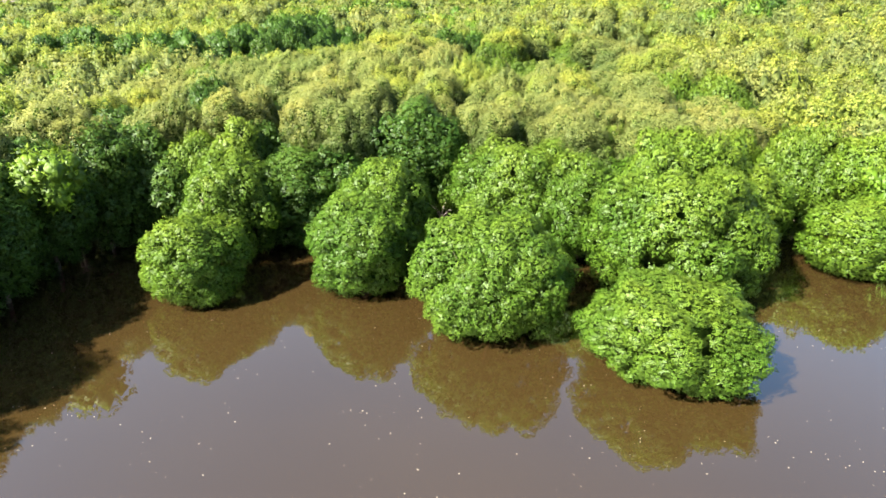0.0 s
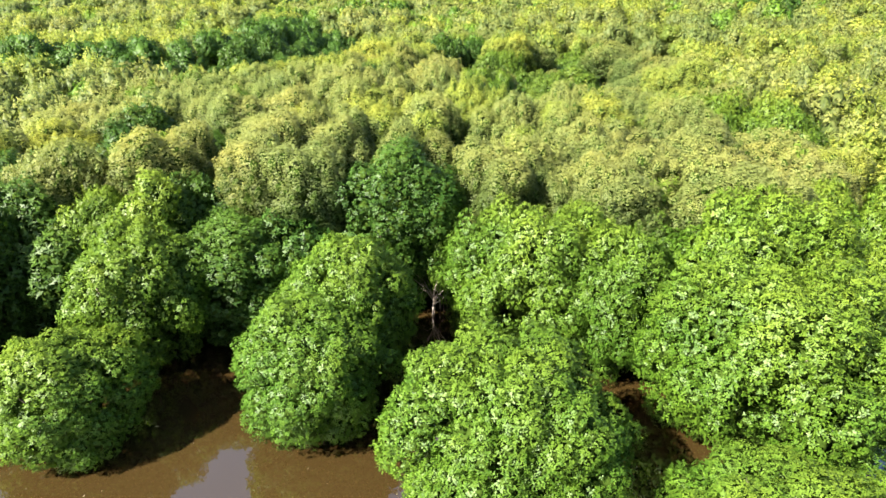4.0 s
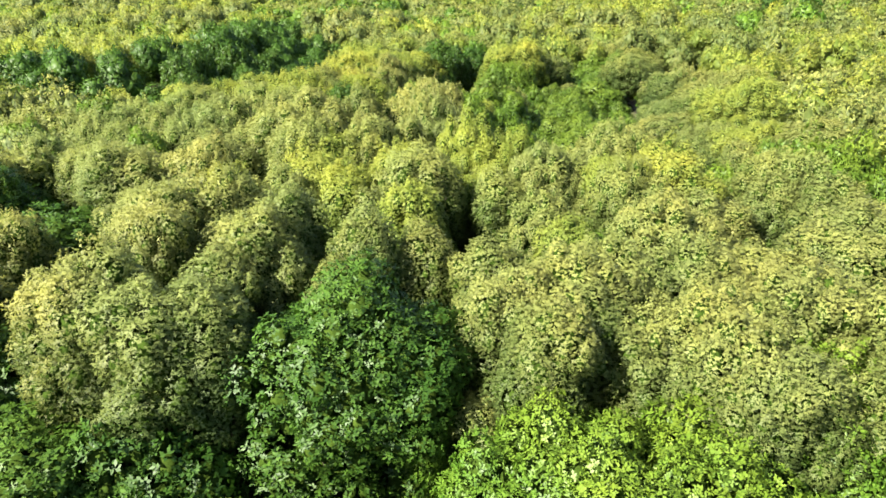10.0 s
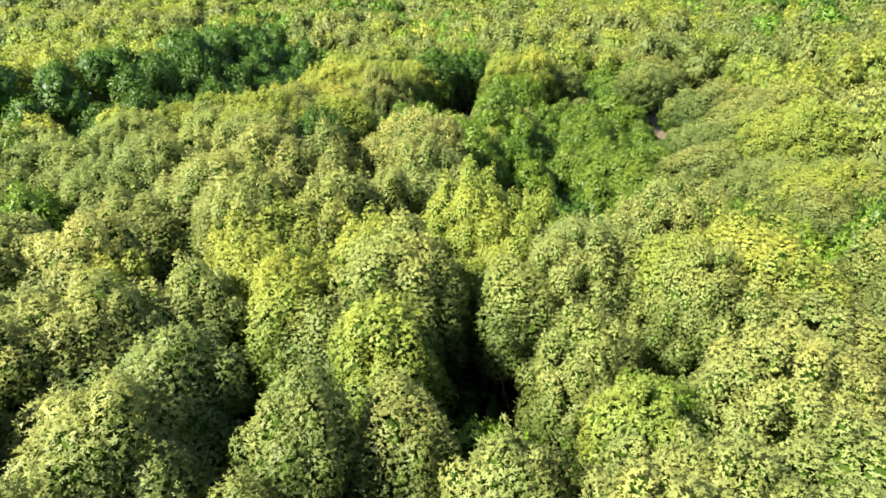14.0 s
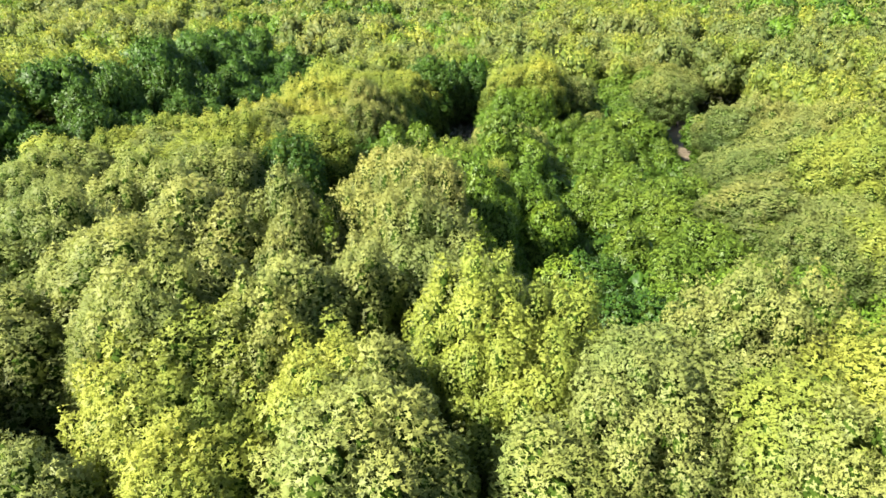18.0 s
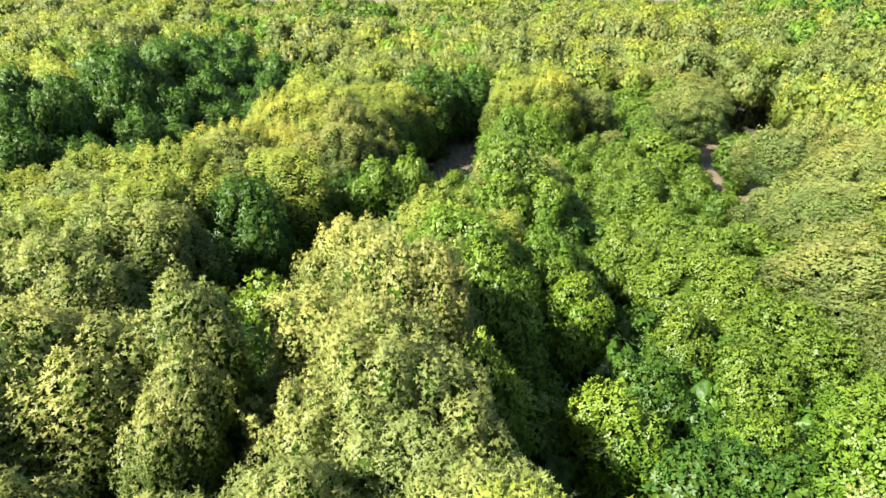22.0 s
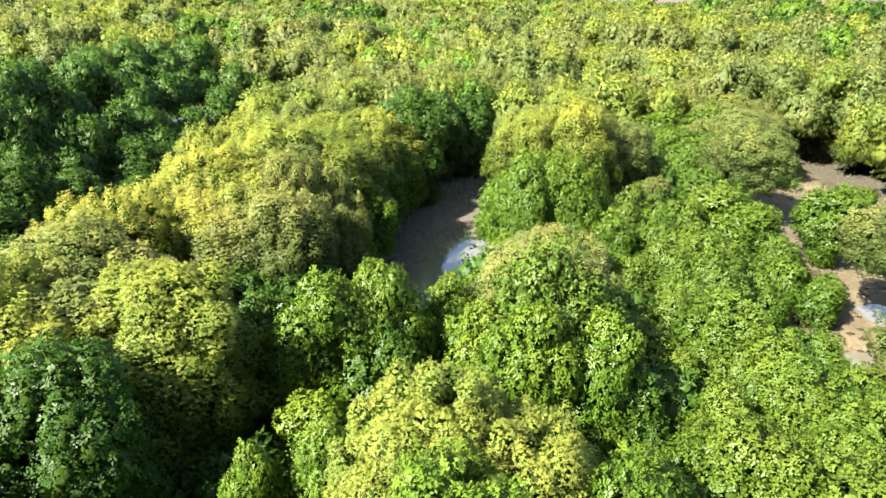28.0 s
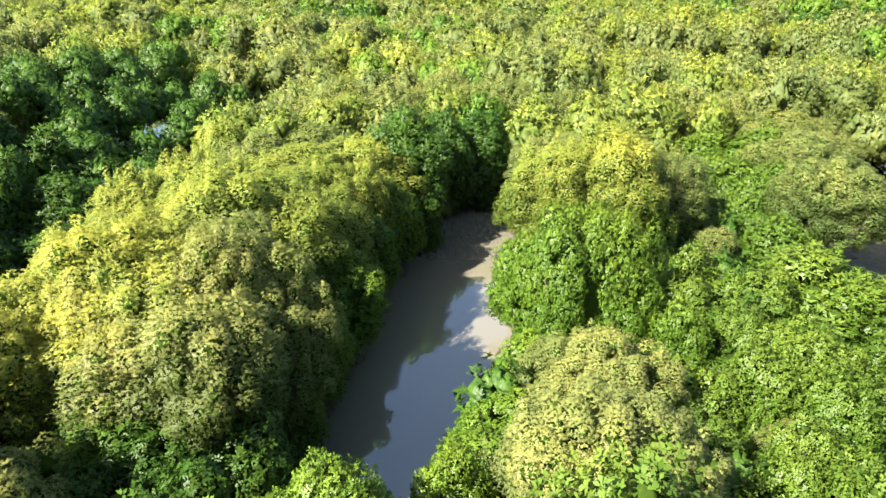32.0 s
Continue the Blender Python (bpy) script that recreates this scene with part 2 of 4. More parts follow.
# ground: one sheet, fine near the path, coarse to the horizon
def ground_height(x, y):
    wave = 0.10 * np.sin(0.9 * x + 1.3 * np.sin(0.5 * y)) + 0.08 * np.sin(1.3 * y + 0.7 * x) + 0.05 * np.sin(3.1 * x - 2.3 * y)
    z = -0.14 + 0.5 * wave
    z = np.where(y < bank(x), -1.2, np.where(y < bank(x) + 6, -0.5 + 0.3 * wave, z))
    z = z + (-0.6 - z) * np.clip((0.9 - inside(CREEK, x, y)) / 0.9, 0, 1)
    z = np.where(inside(RAVINE, x, y) < 0.2, -0.3, z)
    edge = inside(FLAT, x, y)
    z = z + (0.10 + 0.5 * wave - 0.10 * np.clip((77 - y) / 3, 0, 1) - z) * np.clip((1.9 - edge) / 1.4, 0, 1)
    return np.where(np.hypot(x, y - 60) > 75, np.where(inside(RAVINE, x, y) < 0.2, -0.3, 0.25 + wave), z)


def axis(inner0, inner1, step, outer):
    a = np.arange(inner0, inner1 + 0.01, step)
    grow = [0.0]
    d = step
    while grow[-1] < outer:
        d *= 1.35
        grow.append(grow[-1] + d)
    g = np.array(grow[1:])
    return np.concatenate([inner0 - g[::-1], a, inner1 + g])


gx, gy = axis(-36, 36, 0.6, 2600), axis(8, 112, 0.6, 2600)
X, Y = np.meshgrid(gx, gy)
Z = ground_height(X, Y)
nx, ny = len(gx), len(gy)
gi = np.arange(nx * ny).reshape(ny, nx)
gf = np.stack([gi[:-1, :-1], gi[:-1, 1:], gi[1:, 1:], gi[1:, :-1]], -1).reshape(-1, 4)
ground = mesh_object("ground", np.stack([X, Y, Z], -1).reshape(-1, 3).tolist(), gf.tolist(), MUD, smooth=True)
tagged(ground, "brown tidal mud of a mangrove swamp", "ground", kind="structure")

wx, wy = np.linspace(-130, 130, 14), np.linspace(-120, 134, 14)
water = mesh_object("water", [(x, y, 0.0) for y in wy for x in wx],
                    [(j * 14 + i, j * 14 + i + 1, j * 14 + i + 15, j * 14 + i + 14) for j in range(13) for i in range(13)], WATER)
tagged(water, "still silty brown water mirroring sky and trees", "water", kind="structure")


# ---- mangroves ----
def ellipsoid_area(r, c):
    return 4 * math.pi * (((r * r) ** 1.6 + 2 * (r * c / 2) ** 1.6) / 3) ** 0.625


def icosahedron():
    g = (1 + 5 ** 0.5) / 2
    v = np.array([(-1, g, 0), (1, g, 0), (-1, -g, 0), (1, -g, 0), (0, -1, g), (0, 1, g), (0, -1, -g), (0, 1, -g),
                  (g, 0, -1), (g, 0, 1), (-g, 0, -1), (-g, 0, 1)]) / math.hypot(1, g)
    f = []
    for a in range(12):
        for c in range(a + 1, 12):
            for d in range(c + 1, 12):
                if max(np.linalg.norm(v[a] - v[c]), np.linalg.norm(v[c] - v[d]), np.linalg.norm(v[a] - v[d])) < 1.1:
                    flip = np.dot(np.cross(v[c] - v[a], v[d] - v[a]), v[a]) < 0
                    f.append((a, d, c) if flip else (a, c, d))
    return v, np.array(f)


ICO_V, ICO_F = icosahedron()

OCT_V = np.array([(1, 0, 0), (-1, 0, 0), (0, 1, 0), (0, -1, 0), (0, 0, 1), (0, 0, -1)], dtype=float)
OCT_F = np.array([(0, 2, 4), (2, 1, 4), (1, 3, 4), (3, 0, 4), (2, 0, 5), (1, 2, 5), (3, 1, 5), (0, 3, 5)])


def unit(v):
    return v / (np.linalg.norm(v, axis=1)[:, None] + 1e-9)


def whole_way(p, axes):
    q = p / axes
    return 0.5 * q / (np.linalg.norm(q) + 1e-9)


def crown_leaves(rng, r, c, lobe, length, width, per, cover, tuft, under=1.72, solid=(ICO_V, ICO_F), plumes=0, fill=(0.42, 0.66),
                 shading=(0.48, 0.34, 0.18), rough=(0.80, 1.10), pale_top=0.5, bough=0.44, slim_leaf=False, jut=1.36):
    """Leaves of one crown, radius r and height c, its middle at the origin: boughs over an ellipsoid, clumps over each
    bough, rosettes of leaves over each clump, and a solid core in each clump behind its gaps. shading: how far the
    normals follow clump, crown and leaf; jut: how far clumps stand out; pale_top: how much of the top pales, for young
    shoots and top light; slim_leaf: leaves of three corners, not four."""
    axes = np.array([r, r, c / 2])
    thick = bough * (r * r * c / 2) ** (1 / 3)
    n = max(6, int(ellipsoid_area(r, c) * under / 2 / (math.pi * thick * thick * 0.86)))
    i = np.arange(n) + 0.5
    uz = 1 - under * i / n                                  # leaves the underside bare
    ph = i * 2.39996 + rng.uniform(0, 6.28)
    s = np.sqrt(np.maximum(0, 1 - uz * uz))
    u = unit(np.stack([s * np.cos(ph), s * np.sin(ph), uz], -1) + rng.normal(0, 0.20, (n, 3)))
    limb = thick * rng.uniform(0.65, 1.3, n)
    joint = u * np.maximum(axes - thick * 0.8, axes * 0.3) * rng.uniform(*rough, n)[:, None]
    spots, ways = [], []
    for k in range(n):
        m = max(5, int(4 * limb[k] ** 2 / (lobe * lobe * 0.95)))
        j = np.arange(m) + 0.5
        dz, da = 1 - 2 * j / m, j * 2.39996 + rng.uniform(0, 6.28)
        ds = np.sqrt(np.maximum(0, 1 - dz * dz))
        d = unit(np.stack([ds * np.cos(da), ds * np.sin(da), dz], -1) + rng.normal(0, 0.8 / math.sqrt(m), (m, 3)))
        p = joint[k] + d * np.array([1, 1, 0.5 + 0.5 * tuft]) * np.maximum(limb[k] - 0.7 * lobe, 0.4 * limb[k]) * rng.uniform(0.70, jut, (m, 1))
        far = np.linalg.norm(p[:, None, :] - joint[None], axis=2) / limb[None]
        far[:, k] = 9
        keep = (d @ u[k] > -0.3) & (far.min(axis=1) > 0.72)
        spots.append(p[keep])
        ways.append(d[keep])
    centres, u = np.concatenate(spots), np.concatenate(ways)
    n = len(u)
    size = lobe * rng.uniform(0.5, 1.35, n)
    slim = rng.uniform(0.8, 1.5, n)
    if plumes:                                              # upright shoots over the top
        pick = rng.permutation(np.nonzero(u[:, 2] > 0.1)[0])[:plumes]
        plumes = len(pick)
        size = np.concatenate([size, lobe * rng.uniform(0.26, 0.5, plumes)])
        slim = np.concatenate([slim, rng.uniform(1.5, 2.6, plumes)])
        centres = np.concatenate([centres, centres[pick] + np.stack([rng.normal(0, 0.4, plumes), rng.normal(0, 0.4, plumes), rng.uniform(0.7, 1.5, plumes)], -1) * lobe])
        u, n = np.concatenate([u, u[pick]]), n + plumes
    mid = centres
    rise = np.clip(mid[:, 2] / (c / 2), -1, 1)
    made, cores = [], []
    for k in range(n):
        stretch = np.array([1, 1, tuft * slim[k]])
        m = int(4 * math.pi * size[k] ** 2 * (0.6 + 0.4 * tuft) * cover / (per * length * width * 0.5)) + 3
        j = np.arange(m) + 0.5
        dz, da = 1 - 2 * j / m, j * 2.39996 + rng.uniform(0, 6.28)
        ds = np.sqrt(np.maximum(0, 1 - dz * dz))
        d = unit(np.stack([ds * np.cos(da), ds * np.sin(da), dz], -1) + rng.normal(0, 1.1 / math.sqrt(m), (m, 3)))
        d = d[(d @ u[k] > -0.35) & (d[:, 2] > -0.75)]
        p = mid[k] + d * size[k] * stretch * rng.uniform(0.74, 1.10, (len(d), 1))
        far = np.linalg.norm((p[:, None, :] - mid[None]) / np.array([1, 1, tuft]), axis=2) / size[None]
        far[:, k] = 9
        far[:, n - plumes:] = 9
        keep = far.min(axis=1) > 0.78
        # paler upwards: young shoots, and light from above put into the colour
        fresh = np.clip((rise[k] - 1 + pale_top) * 0.9 + 0.35 * d[:, 2] * (pale_top > 0.3) + rng.normal(0, 0.09, len(d)) + rng.normal(0, 0.12), 0, 1) * (0.85 if k < n - plumes else 1.0)
        made.append(np.concatenate([p, d, fresh[:, None]], axis=1)[keep])
        if k >= n - plumes:
            continue
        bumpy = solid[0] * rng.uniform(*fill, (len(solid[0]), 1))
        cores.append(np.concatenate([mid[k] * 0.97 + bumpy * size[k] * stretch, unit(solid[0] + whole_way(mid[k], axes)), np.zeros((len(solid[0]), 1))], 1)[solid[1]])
    cores.append(np.concatenate([ICO_V * axes * 0.60, ICO_V, np.zeros((12, 1))], 1)[ICO_F])         # solid core within, blocks the view through the crown
    pd = np.concatenate(made)
    p, d, fresh = pd[:, :3], pd[:, 3:6], pd[:, 6:]
    m = len(p)
    up = unit(d * 0.8 + np.array([0, 0, 0.42]) + rng.normal(0, 0.25, (m, 3)))
    side = unit(np.cross(up, rng.normal(0, 1, (m, 3))))
    third = np.cross(up, side)
    whole = unit(p / axes)
    scale = rng.uniform(0.75, 1.25, (m, 1))
    leaves = []
    for j in range(per):
        a = 2 * math.pi * j / per + rng.uniform(-0.4, 0.4, (m, 1))
        rad = side * np.cos(a) + third * np.sin(a)
        lift = rng.uniform(-0.1, 0.9, (m, 1))
        way = rad * np.cos(lift) + up * np.sin(lift)
        across = unit(np.cross(way, up))
        fold = np.cross(across, way)
        ln = length * scale * rng.uniform(0.8, 1.2, (m, 1))
        at = p + rng.normal(0, 0.22 * length, (m, 3))
        wd = width * scale * rng.uniform(0.85, 1.15, (m, 1))
        belly = at + way * ln * 0.55 + fold * wd * 0.12
        shade = unit(d * shading[0] + whole * shading[1] + fold * shading[2])
        corners = (at + way * ln * 0.05 + across * wd * 0.5, at + way * ln * 1.1, at + way * ln * 0.05 - across * wd * 0.5) if slim_leaf else (at + way * ln * 0.05, belly + across * wd * 0.5, at + way * ln, belly - across * wd * 0.5)
        leaves.append(np.stack([np.concatenate([q, shade, fresh], 1) for q in corners], 1))
    return np.concatenate(leaves), np.concatenate(cores)


def tube(path, radii, sides=6):
    """Verts and faces of a tapered limb along a path."""
    verts, faces = [], []
    for k, (p, rr) in enumerate(zip(path, radii)):
        way = (Vector(path[min(k + 1, len(path) - 1)]) - Vector(path[max(k - 1, 0)])).normalized()
        q = way.to_track_quat("Z", "Y")
        for j in range(sides):
            a = 2 * math.pi * j / sides
            verts.append(tuple(Vector(p) + q @ Vector((rr * math.cos(a), rr * math.sin(a), 0))))
    for k in range(len(path) - 1):
        for j in range(sides):
            a, b = k * sides + j, k * sides + (j + 1) % sides
            faces.append((a, b, b + sides, a + sides))
    faces.append(tuple(range(sides))[::-1])
    faces.append(tuple(range((len(path) - 1) * sides, len(path) * sides)))
    return verts, faces


LOOK = {   # label, category of each kind
    "R": ("stilt mangrove with a dense bright green rounded crown over water", "mangrove tree"),
    "D": ("dark green mangrove with a deep glossy crown", "mangrove tree"),
    "A": ("grey mangrove with a pale olive-green feathery crown", "mangrove tree"),
    "Y": ("grey mangrove with sunlit yellow-green shoots on top", "mangrove tree"),
    "G": ("low bright green mangrove scrub with rounded crown", "mangrove shrub"),
    "B": ("small green mangrove bush standing alone on bare mud", "mangrove bush"),
}
STYLE = {  # clump, leaf length, leaf width, leaves in a rosette, cover, stretch of the clumps, paling of the top
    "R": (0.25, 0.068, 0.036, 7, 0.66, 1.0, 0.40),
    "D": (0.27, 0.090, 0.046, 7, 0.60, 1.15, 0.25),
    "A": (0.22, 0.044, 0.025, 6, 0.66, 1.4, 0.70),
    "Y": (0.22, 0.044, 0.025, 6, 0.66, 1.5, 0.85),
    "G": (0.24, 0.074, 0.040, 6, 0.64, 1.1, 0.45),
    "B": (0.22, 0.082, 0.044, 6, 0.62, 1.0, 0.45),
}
SIZES = {  # crown radius, crown height, clear stem below it
    "R": [(1.0, 3.4, 0.15), (1.9, 4.2, 0.0), (2.6, 4.2, -0.1)], "D": [(1.0, 3.2, 0.1), (1.6, 5.2, 0.2), (2.0, 6.2, 0.0)],
    "A": [(0.75, 3.0, 3.2), (1.2, 3.8, 2.6), (2.0, 4.6, 1.9)], "Y": [(0.8, 3.0, 3.2), (1.3, 4.0, 2.4), (2.1, 4.8, 1.7)],
    "G": [(1.1, 2.9, 0.25)], "B": [(0.7, 1.5, 0.2)]}
VARIANTS = {"R": 2, "D": 2, "A": 2, "Y": 2, "G": 3, "B": 3}
PROTOS = {}


def prototype(kind, r, c, gap, seed, coarse=1.0):
    """A tree at the origin: an Empty at its foot, with trunk, limbs, roots and crown as parts."""
    rng = np.random.default_rng(seed)
    lobe, ln, wd, per, cover, tuft, pale_top = STYLE[kind]
    if coarse > 1:
        lobe, ln, wd, per = lobe * 1.1, ln * coarse, wd * coarse, 5
    label, category = LOOK[kind]
    foot = tagged(new({"G": "mangrove_bush", "B": "mangrove_bush", "A": "grey_mangrove", "Y": "grey_mangrove"}.get(kind, "stilt_mangrove")), label, category, "mangrove swamp")
    mid = gap + c / 2
    under = 1.9 if kind == "B" or (kind in "RD" and r > 1.5) else 1.4
    plumes = {"A": int(44 * r ** 1.5), "Y": int(52 * r ** 1.5), "D": int(8 * r), "G": int(10 * r), "R": int(10 * r)}.get(kind, 0)
    smooth_ball = kind in "RB"
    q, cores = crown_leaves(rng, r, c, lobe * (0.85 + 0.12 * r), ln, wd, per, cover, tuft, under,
                            plumes=plumes, rough=(0.92, 1.06) if smooth_ball else (0.66, 1.24), pale_top=pale_top, bough=0.30 if smooth_ball else 0.38, slim_leaf=coarse > 1 or kind in "AY", jut=1.62 if kind in "AY" else 1.40)
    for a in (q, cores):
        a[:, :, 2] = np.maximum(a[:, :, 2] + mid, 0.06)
    crown = new("crown", soup("crown", q, cores, LEAF[kind], INNER_SHADE))
    crown.parent = foot
    lean = rng.normal(0, 0.12 * r, 2)
    thick = 0.035 + 0.035 * r
    top = (lean[0], lean[1], mid + 0.15 * c)
    path = [(0, 0, -0.35), (0.2 * lean[0], 0.1 * lean[1], 0.3), (0.5 * lean[0], 0.6 * lean[1], mid * 0.6), top]
    v, f = tube(path, [thick * 1.3, thick, thick * 0.75, thick * 0.3])
    mesh_object("trunk", v, f, BARK, foot, smooth=True)
    for k in range(3 if coarse == 1 else 2):
        a = 2 * math.pi * k / 3 + rng.uniform(-0.5, 0.5)
        start = Vector(path[2]) * rng.uniform(0.55, 0.95)
        end = Vector((0.62 * r * math.cos(a), 0.62 * r * math.sin(a), mid + c * rng.uniform(0.0, 0.25)))
        bend = start.lerp(end, 0.5) + Vector((0, 0, -0.1 * c))
        v, f = tube([start, bend, end], [thick * 0.55, thick * 0.4, thick * 0.15], 5)
        mesh_object("limb", v, f, BARK, foot, smooth=True)
    if kind in "RB" and coarse == 1:
        for k in range(5):
            a = 2 * math.pi * k / 5 + rng.uniform(-0.4, 0.4)
            w = Vector((math.cos(a), math.sin(a), 0))
            d = r * rng.uniform(0.35, 0.6)
            v, f = tube([Vector((0, 0, 0.55)) + w * 0.05, w * d * 0.6 + Vector((0, 0, 0.45)), w * d + Vector((0, 0, -0.4))],
                        [0.03, 0.028, 0.02], 5)
            mesh_object("prop_root", v, f, BARK, foot, smooth=True)
    foot["span"] = (r, float(np.percentile(q[:, :, 2], 99)))
    return foot


def plant(kind, x, y, r, h, near=True):
    """Sets a tree with crown radius r and top at height h, from a prototype of nearly its size."""
    sizes = SIZES[kind]
    k = min(range(len(sizes)), key=lambda i: abs(math.log(r / sizes[i][0])))
    key = (kind, k, random.randrange(VARIANTS[kind] if k < 2 else 1), near)
    z = max(float(ground_height(np.array(x), np.array(y))), -0.3)
    r0, c0, g0 = sizes[k]
    if key not in PROTOS:
        PROTOS[key] = prototype(kind, r0, c0, g0, 100 * k + 7 * key[2] + ord(kind[0]), 1.0 if near else 1.35)
        ob = PROTOS[key]
        fresh = True
    else:
        ob, fresh = PROTOS[key], False
    high = h / float(ob["span"][1])
    wide, tilt = (r / r0 * 1.09, 0.10) if kind in "AY" else (r / r0 * 1.06, 0.04)
    m = Matrix.LocRotScale((x, y, 0.0), Euler((random.uniform(-tilt, tilt), random.uniform(-tilt, tilt), random.uniform(0, 6.28))), (wide * random.uniform(0.9, 1.12), wide, high))
    if fresh:
        ob.matrix_basis = m
        return ob
    done = ob.copy()
    scene.collection.objects.link(done)
    for child in ob.children:
        c = child.copy()
        scene.collection.objects.link(c)
        c.parent = done
    done.matrix_basis = m
    return done


PLANTED = []


def stand(kind, rows):
    for x, y, r, h in rows:
        near = abs(x) < 13 and y < 89
        if kind in "AY":
            h += random.uniform(-0.7, 0.15)
        if kind in "AY" and r > 2.3:                        # a mound of several trees
            turn = random.uniform(0, 6.28)
            for k in range(5):
                a = turn + 1.26 * k + random.uniform(-0.25, 0.25)
                plant(kind, x + 0.60 * r * math.cos(a), y + 0.60 * r * math.sin(a), r * random.uniform(0.46, 0.58), h - random.uniform(0.3, 1.1), near)
            plant(kind, x, y, r * 0.58, h, near)
        else:
            plant(kind, x, y, r, h, near)
        PLANTED.append((x, y, r, kind, h))


stand("R", [
    (-10.0, 24.7, 1.85, 3.4), (-3.4, 25.7, 2.05, 3.9), (-2.8, 28.3, 1.9, 4.7), (1.8, 22.7, 2.6, 4.1), (7.4, 19.4, 2.5, 2.9),
    (9.6, 25.5, 3.1, 5.0), (10.8, 29.2, 3.0, 5.7), (13.4, 29.6, 2.0, 4.2), (3.7, 30.4, 2.8, 5.1), (6.2, 28.9, 1.9, 4.9),
    (-9.8, 29.2, 2.0, 4.8), (-10.1, 31.9, 1.3, 5.9), (-11.8, 31.8, 1.6, 5.2),
    (18.1, 27.4, 1.9, 3.2), (18.2, 33.0, 2.4, 5.3), (20.8, 31.6, 2.2, 5.2),
    (10.8, 32.2, 1.9, 4.9), (7.8, 32.4, 2.0, 5.2), (0.2, 33.1, 0.7, 3.8),
])
stand("R", [
    (15.0, 34.7, 1.6, 4.8), (18.4, 45.0, 2.2, 6.1), (16.9, 45.5, 1.8, 5.4), (11.0, 45.5, 1.0, 5.0),
    (14.6, 46.2, 2.6, 6.3),
])
stand("R", [
    (11.4, 51.3, 1.0, 4.7), (9.2, 51.3, 1.3, 4.8), (1.7, 51.7, 0.8, 6.0), (4.7, 52.8, 1.1, 4.5),
    (-6.0, 53.3, 0.7, 5.3), (2.5, 55.1, 1.0, 6.1), (1.3, 55.8, 1.4, 6.2),
])
stand("R", [
    (1.8, 58.9, 2.0, 6.1), (4.0, 59.7, 1.6, 5.0), (-2.0, 62.1, 0.6, 4.3), (-0.7, 62.3, 0.7, 4.5),
    (-6.9, 64.9, 1.1, 5.0), (3.4, 65.3, 1.1, 5.4), (5.1, 65.6, 1.1, 5.1),
    (-2.1, 66.5, 0.7, 4.5), (-1.2, 66.9, 1.1, 5.6), (-0.3, 67.6, 1.4, 5.3), (1.8, 69.3, 0.8, 4.4),
    (2.6, 71.3, 1.1, 3.0), (4.2, 71.6, 1.2, 3.4), (-3.6, 72.0, 0.7, 5.4),
])
stand("R", [
    (3.2, 73.0, 1.0, 2.9), (4.3, 75.6, 1.0, 3.0), (8.4, 75.8, 0.8, 4.0), (-1.9, 76.5, 1.0, 3.7),
    (6.2, 78.4, 2.3, 5.5), (-1.3, 79.5, 1.0, 3.8), (4.9, 80.5, 1.2, 4.2), (-0.9, 83.0, 1.0, 3.9),
    (0.0, 86.5, 1.0, 4.1),
])
stand("D", [
    (-20.8, 9.0, 2.0, 8.6), (-20.2, 13.0, 2.0, 8.6), (-20.0, 17.0, 1.9, 8.2), (-23.0, 15.0, 2.2, 9.8), (-22.2, 19.8, 2.2, 9.4),
    (-20.8, 23.6, 2.0, 8.4), (-24.0, 10.0, 2.2, 9.8), (-22.5, 5.0, 2.0, 8.6),
    # shaded left bank: dark leaves take the place of bright green ones
    (-17.6, 21.0, 1.7, 5.4), (-17.5, 24.2, 1.8, 5.8), (-17.2, 27.4, 1.8, 5.8), (-16.0, 30.2, 1.8, 5.9),
    (-14.4, 31.6, 1.5, 5.6), (-6.9, 31.4, 2.0, 4.6), (-13.0, 30.8, 1.2, 4.2), (-4.6, 31.4, 1.2, 4.6),
    (-7.6, 33.4, 1.1, 5.2), (-1.6, 33.6, 2.2, 6.4), (-9.3, 33.4, 1.4, 5.4),
])
stand("D", [
    (7.4, 51.1, 1.1, 3.9), (5.8, 51.6, 1.2, 3.9), (-4.7, 51.9, 0.9, 5.0), (-3.4, 52.7, 1.3, 5.0),
    (-4.6, 53.3, 1.0, 5.0), (-3.5, 53.9, 1.2, 5.0), (6.4, 55.3, 0.9, 3.4),
])
stand("D", [
    (5.6, 59.6, 1.0, 3.9), (-5.2, 62.6, 1.4, 6.0), (-5.2, 64.4, 1.4, 4.7), (6.1, 65.7, 1.0, 3.6), (-3.4, 69.0, 1.1, 4.4),
    (-5.6, 69.1, 1.9, 4.2), (-5.2, 70.7, 1.5, 4.0), (-4.3, 70.8, 1.4, 4.0), (-2.6, 71.0, 1.0, 3.9),
])
stand("D", [
    (-2.1, 73.4, 0.9, 3.5), (0.4, 90.6, 1.9, 6.3), (2.2, 94.8, 1.3, 5.4), (4.4, 96.8, 1.9, 5.0),
])
stand("A", [
    (-19.8, 26.4, 2.0, 7.0), (-18.0, 31.0, 2.0, 6.6), (-14.5, 33.6, 1.6, 6.5), (-10.8, 33.8, 1.4, 7.0), (6.3, 32.2, 1.2, 6.4),
    (10.9, 32.5, 2.6, 6.3), (2.4, 32.7, 0.9, 6.5), (1.3, 33.0, 0.7, 4.6), (-4.8, 33.2, 1.4, 6.9),
    (-6.3, 33.4, 1.2, 7.0), (5.7, 33.8, 1.7, 6.4),
])
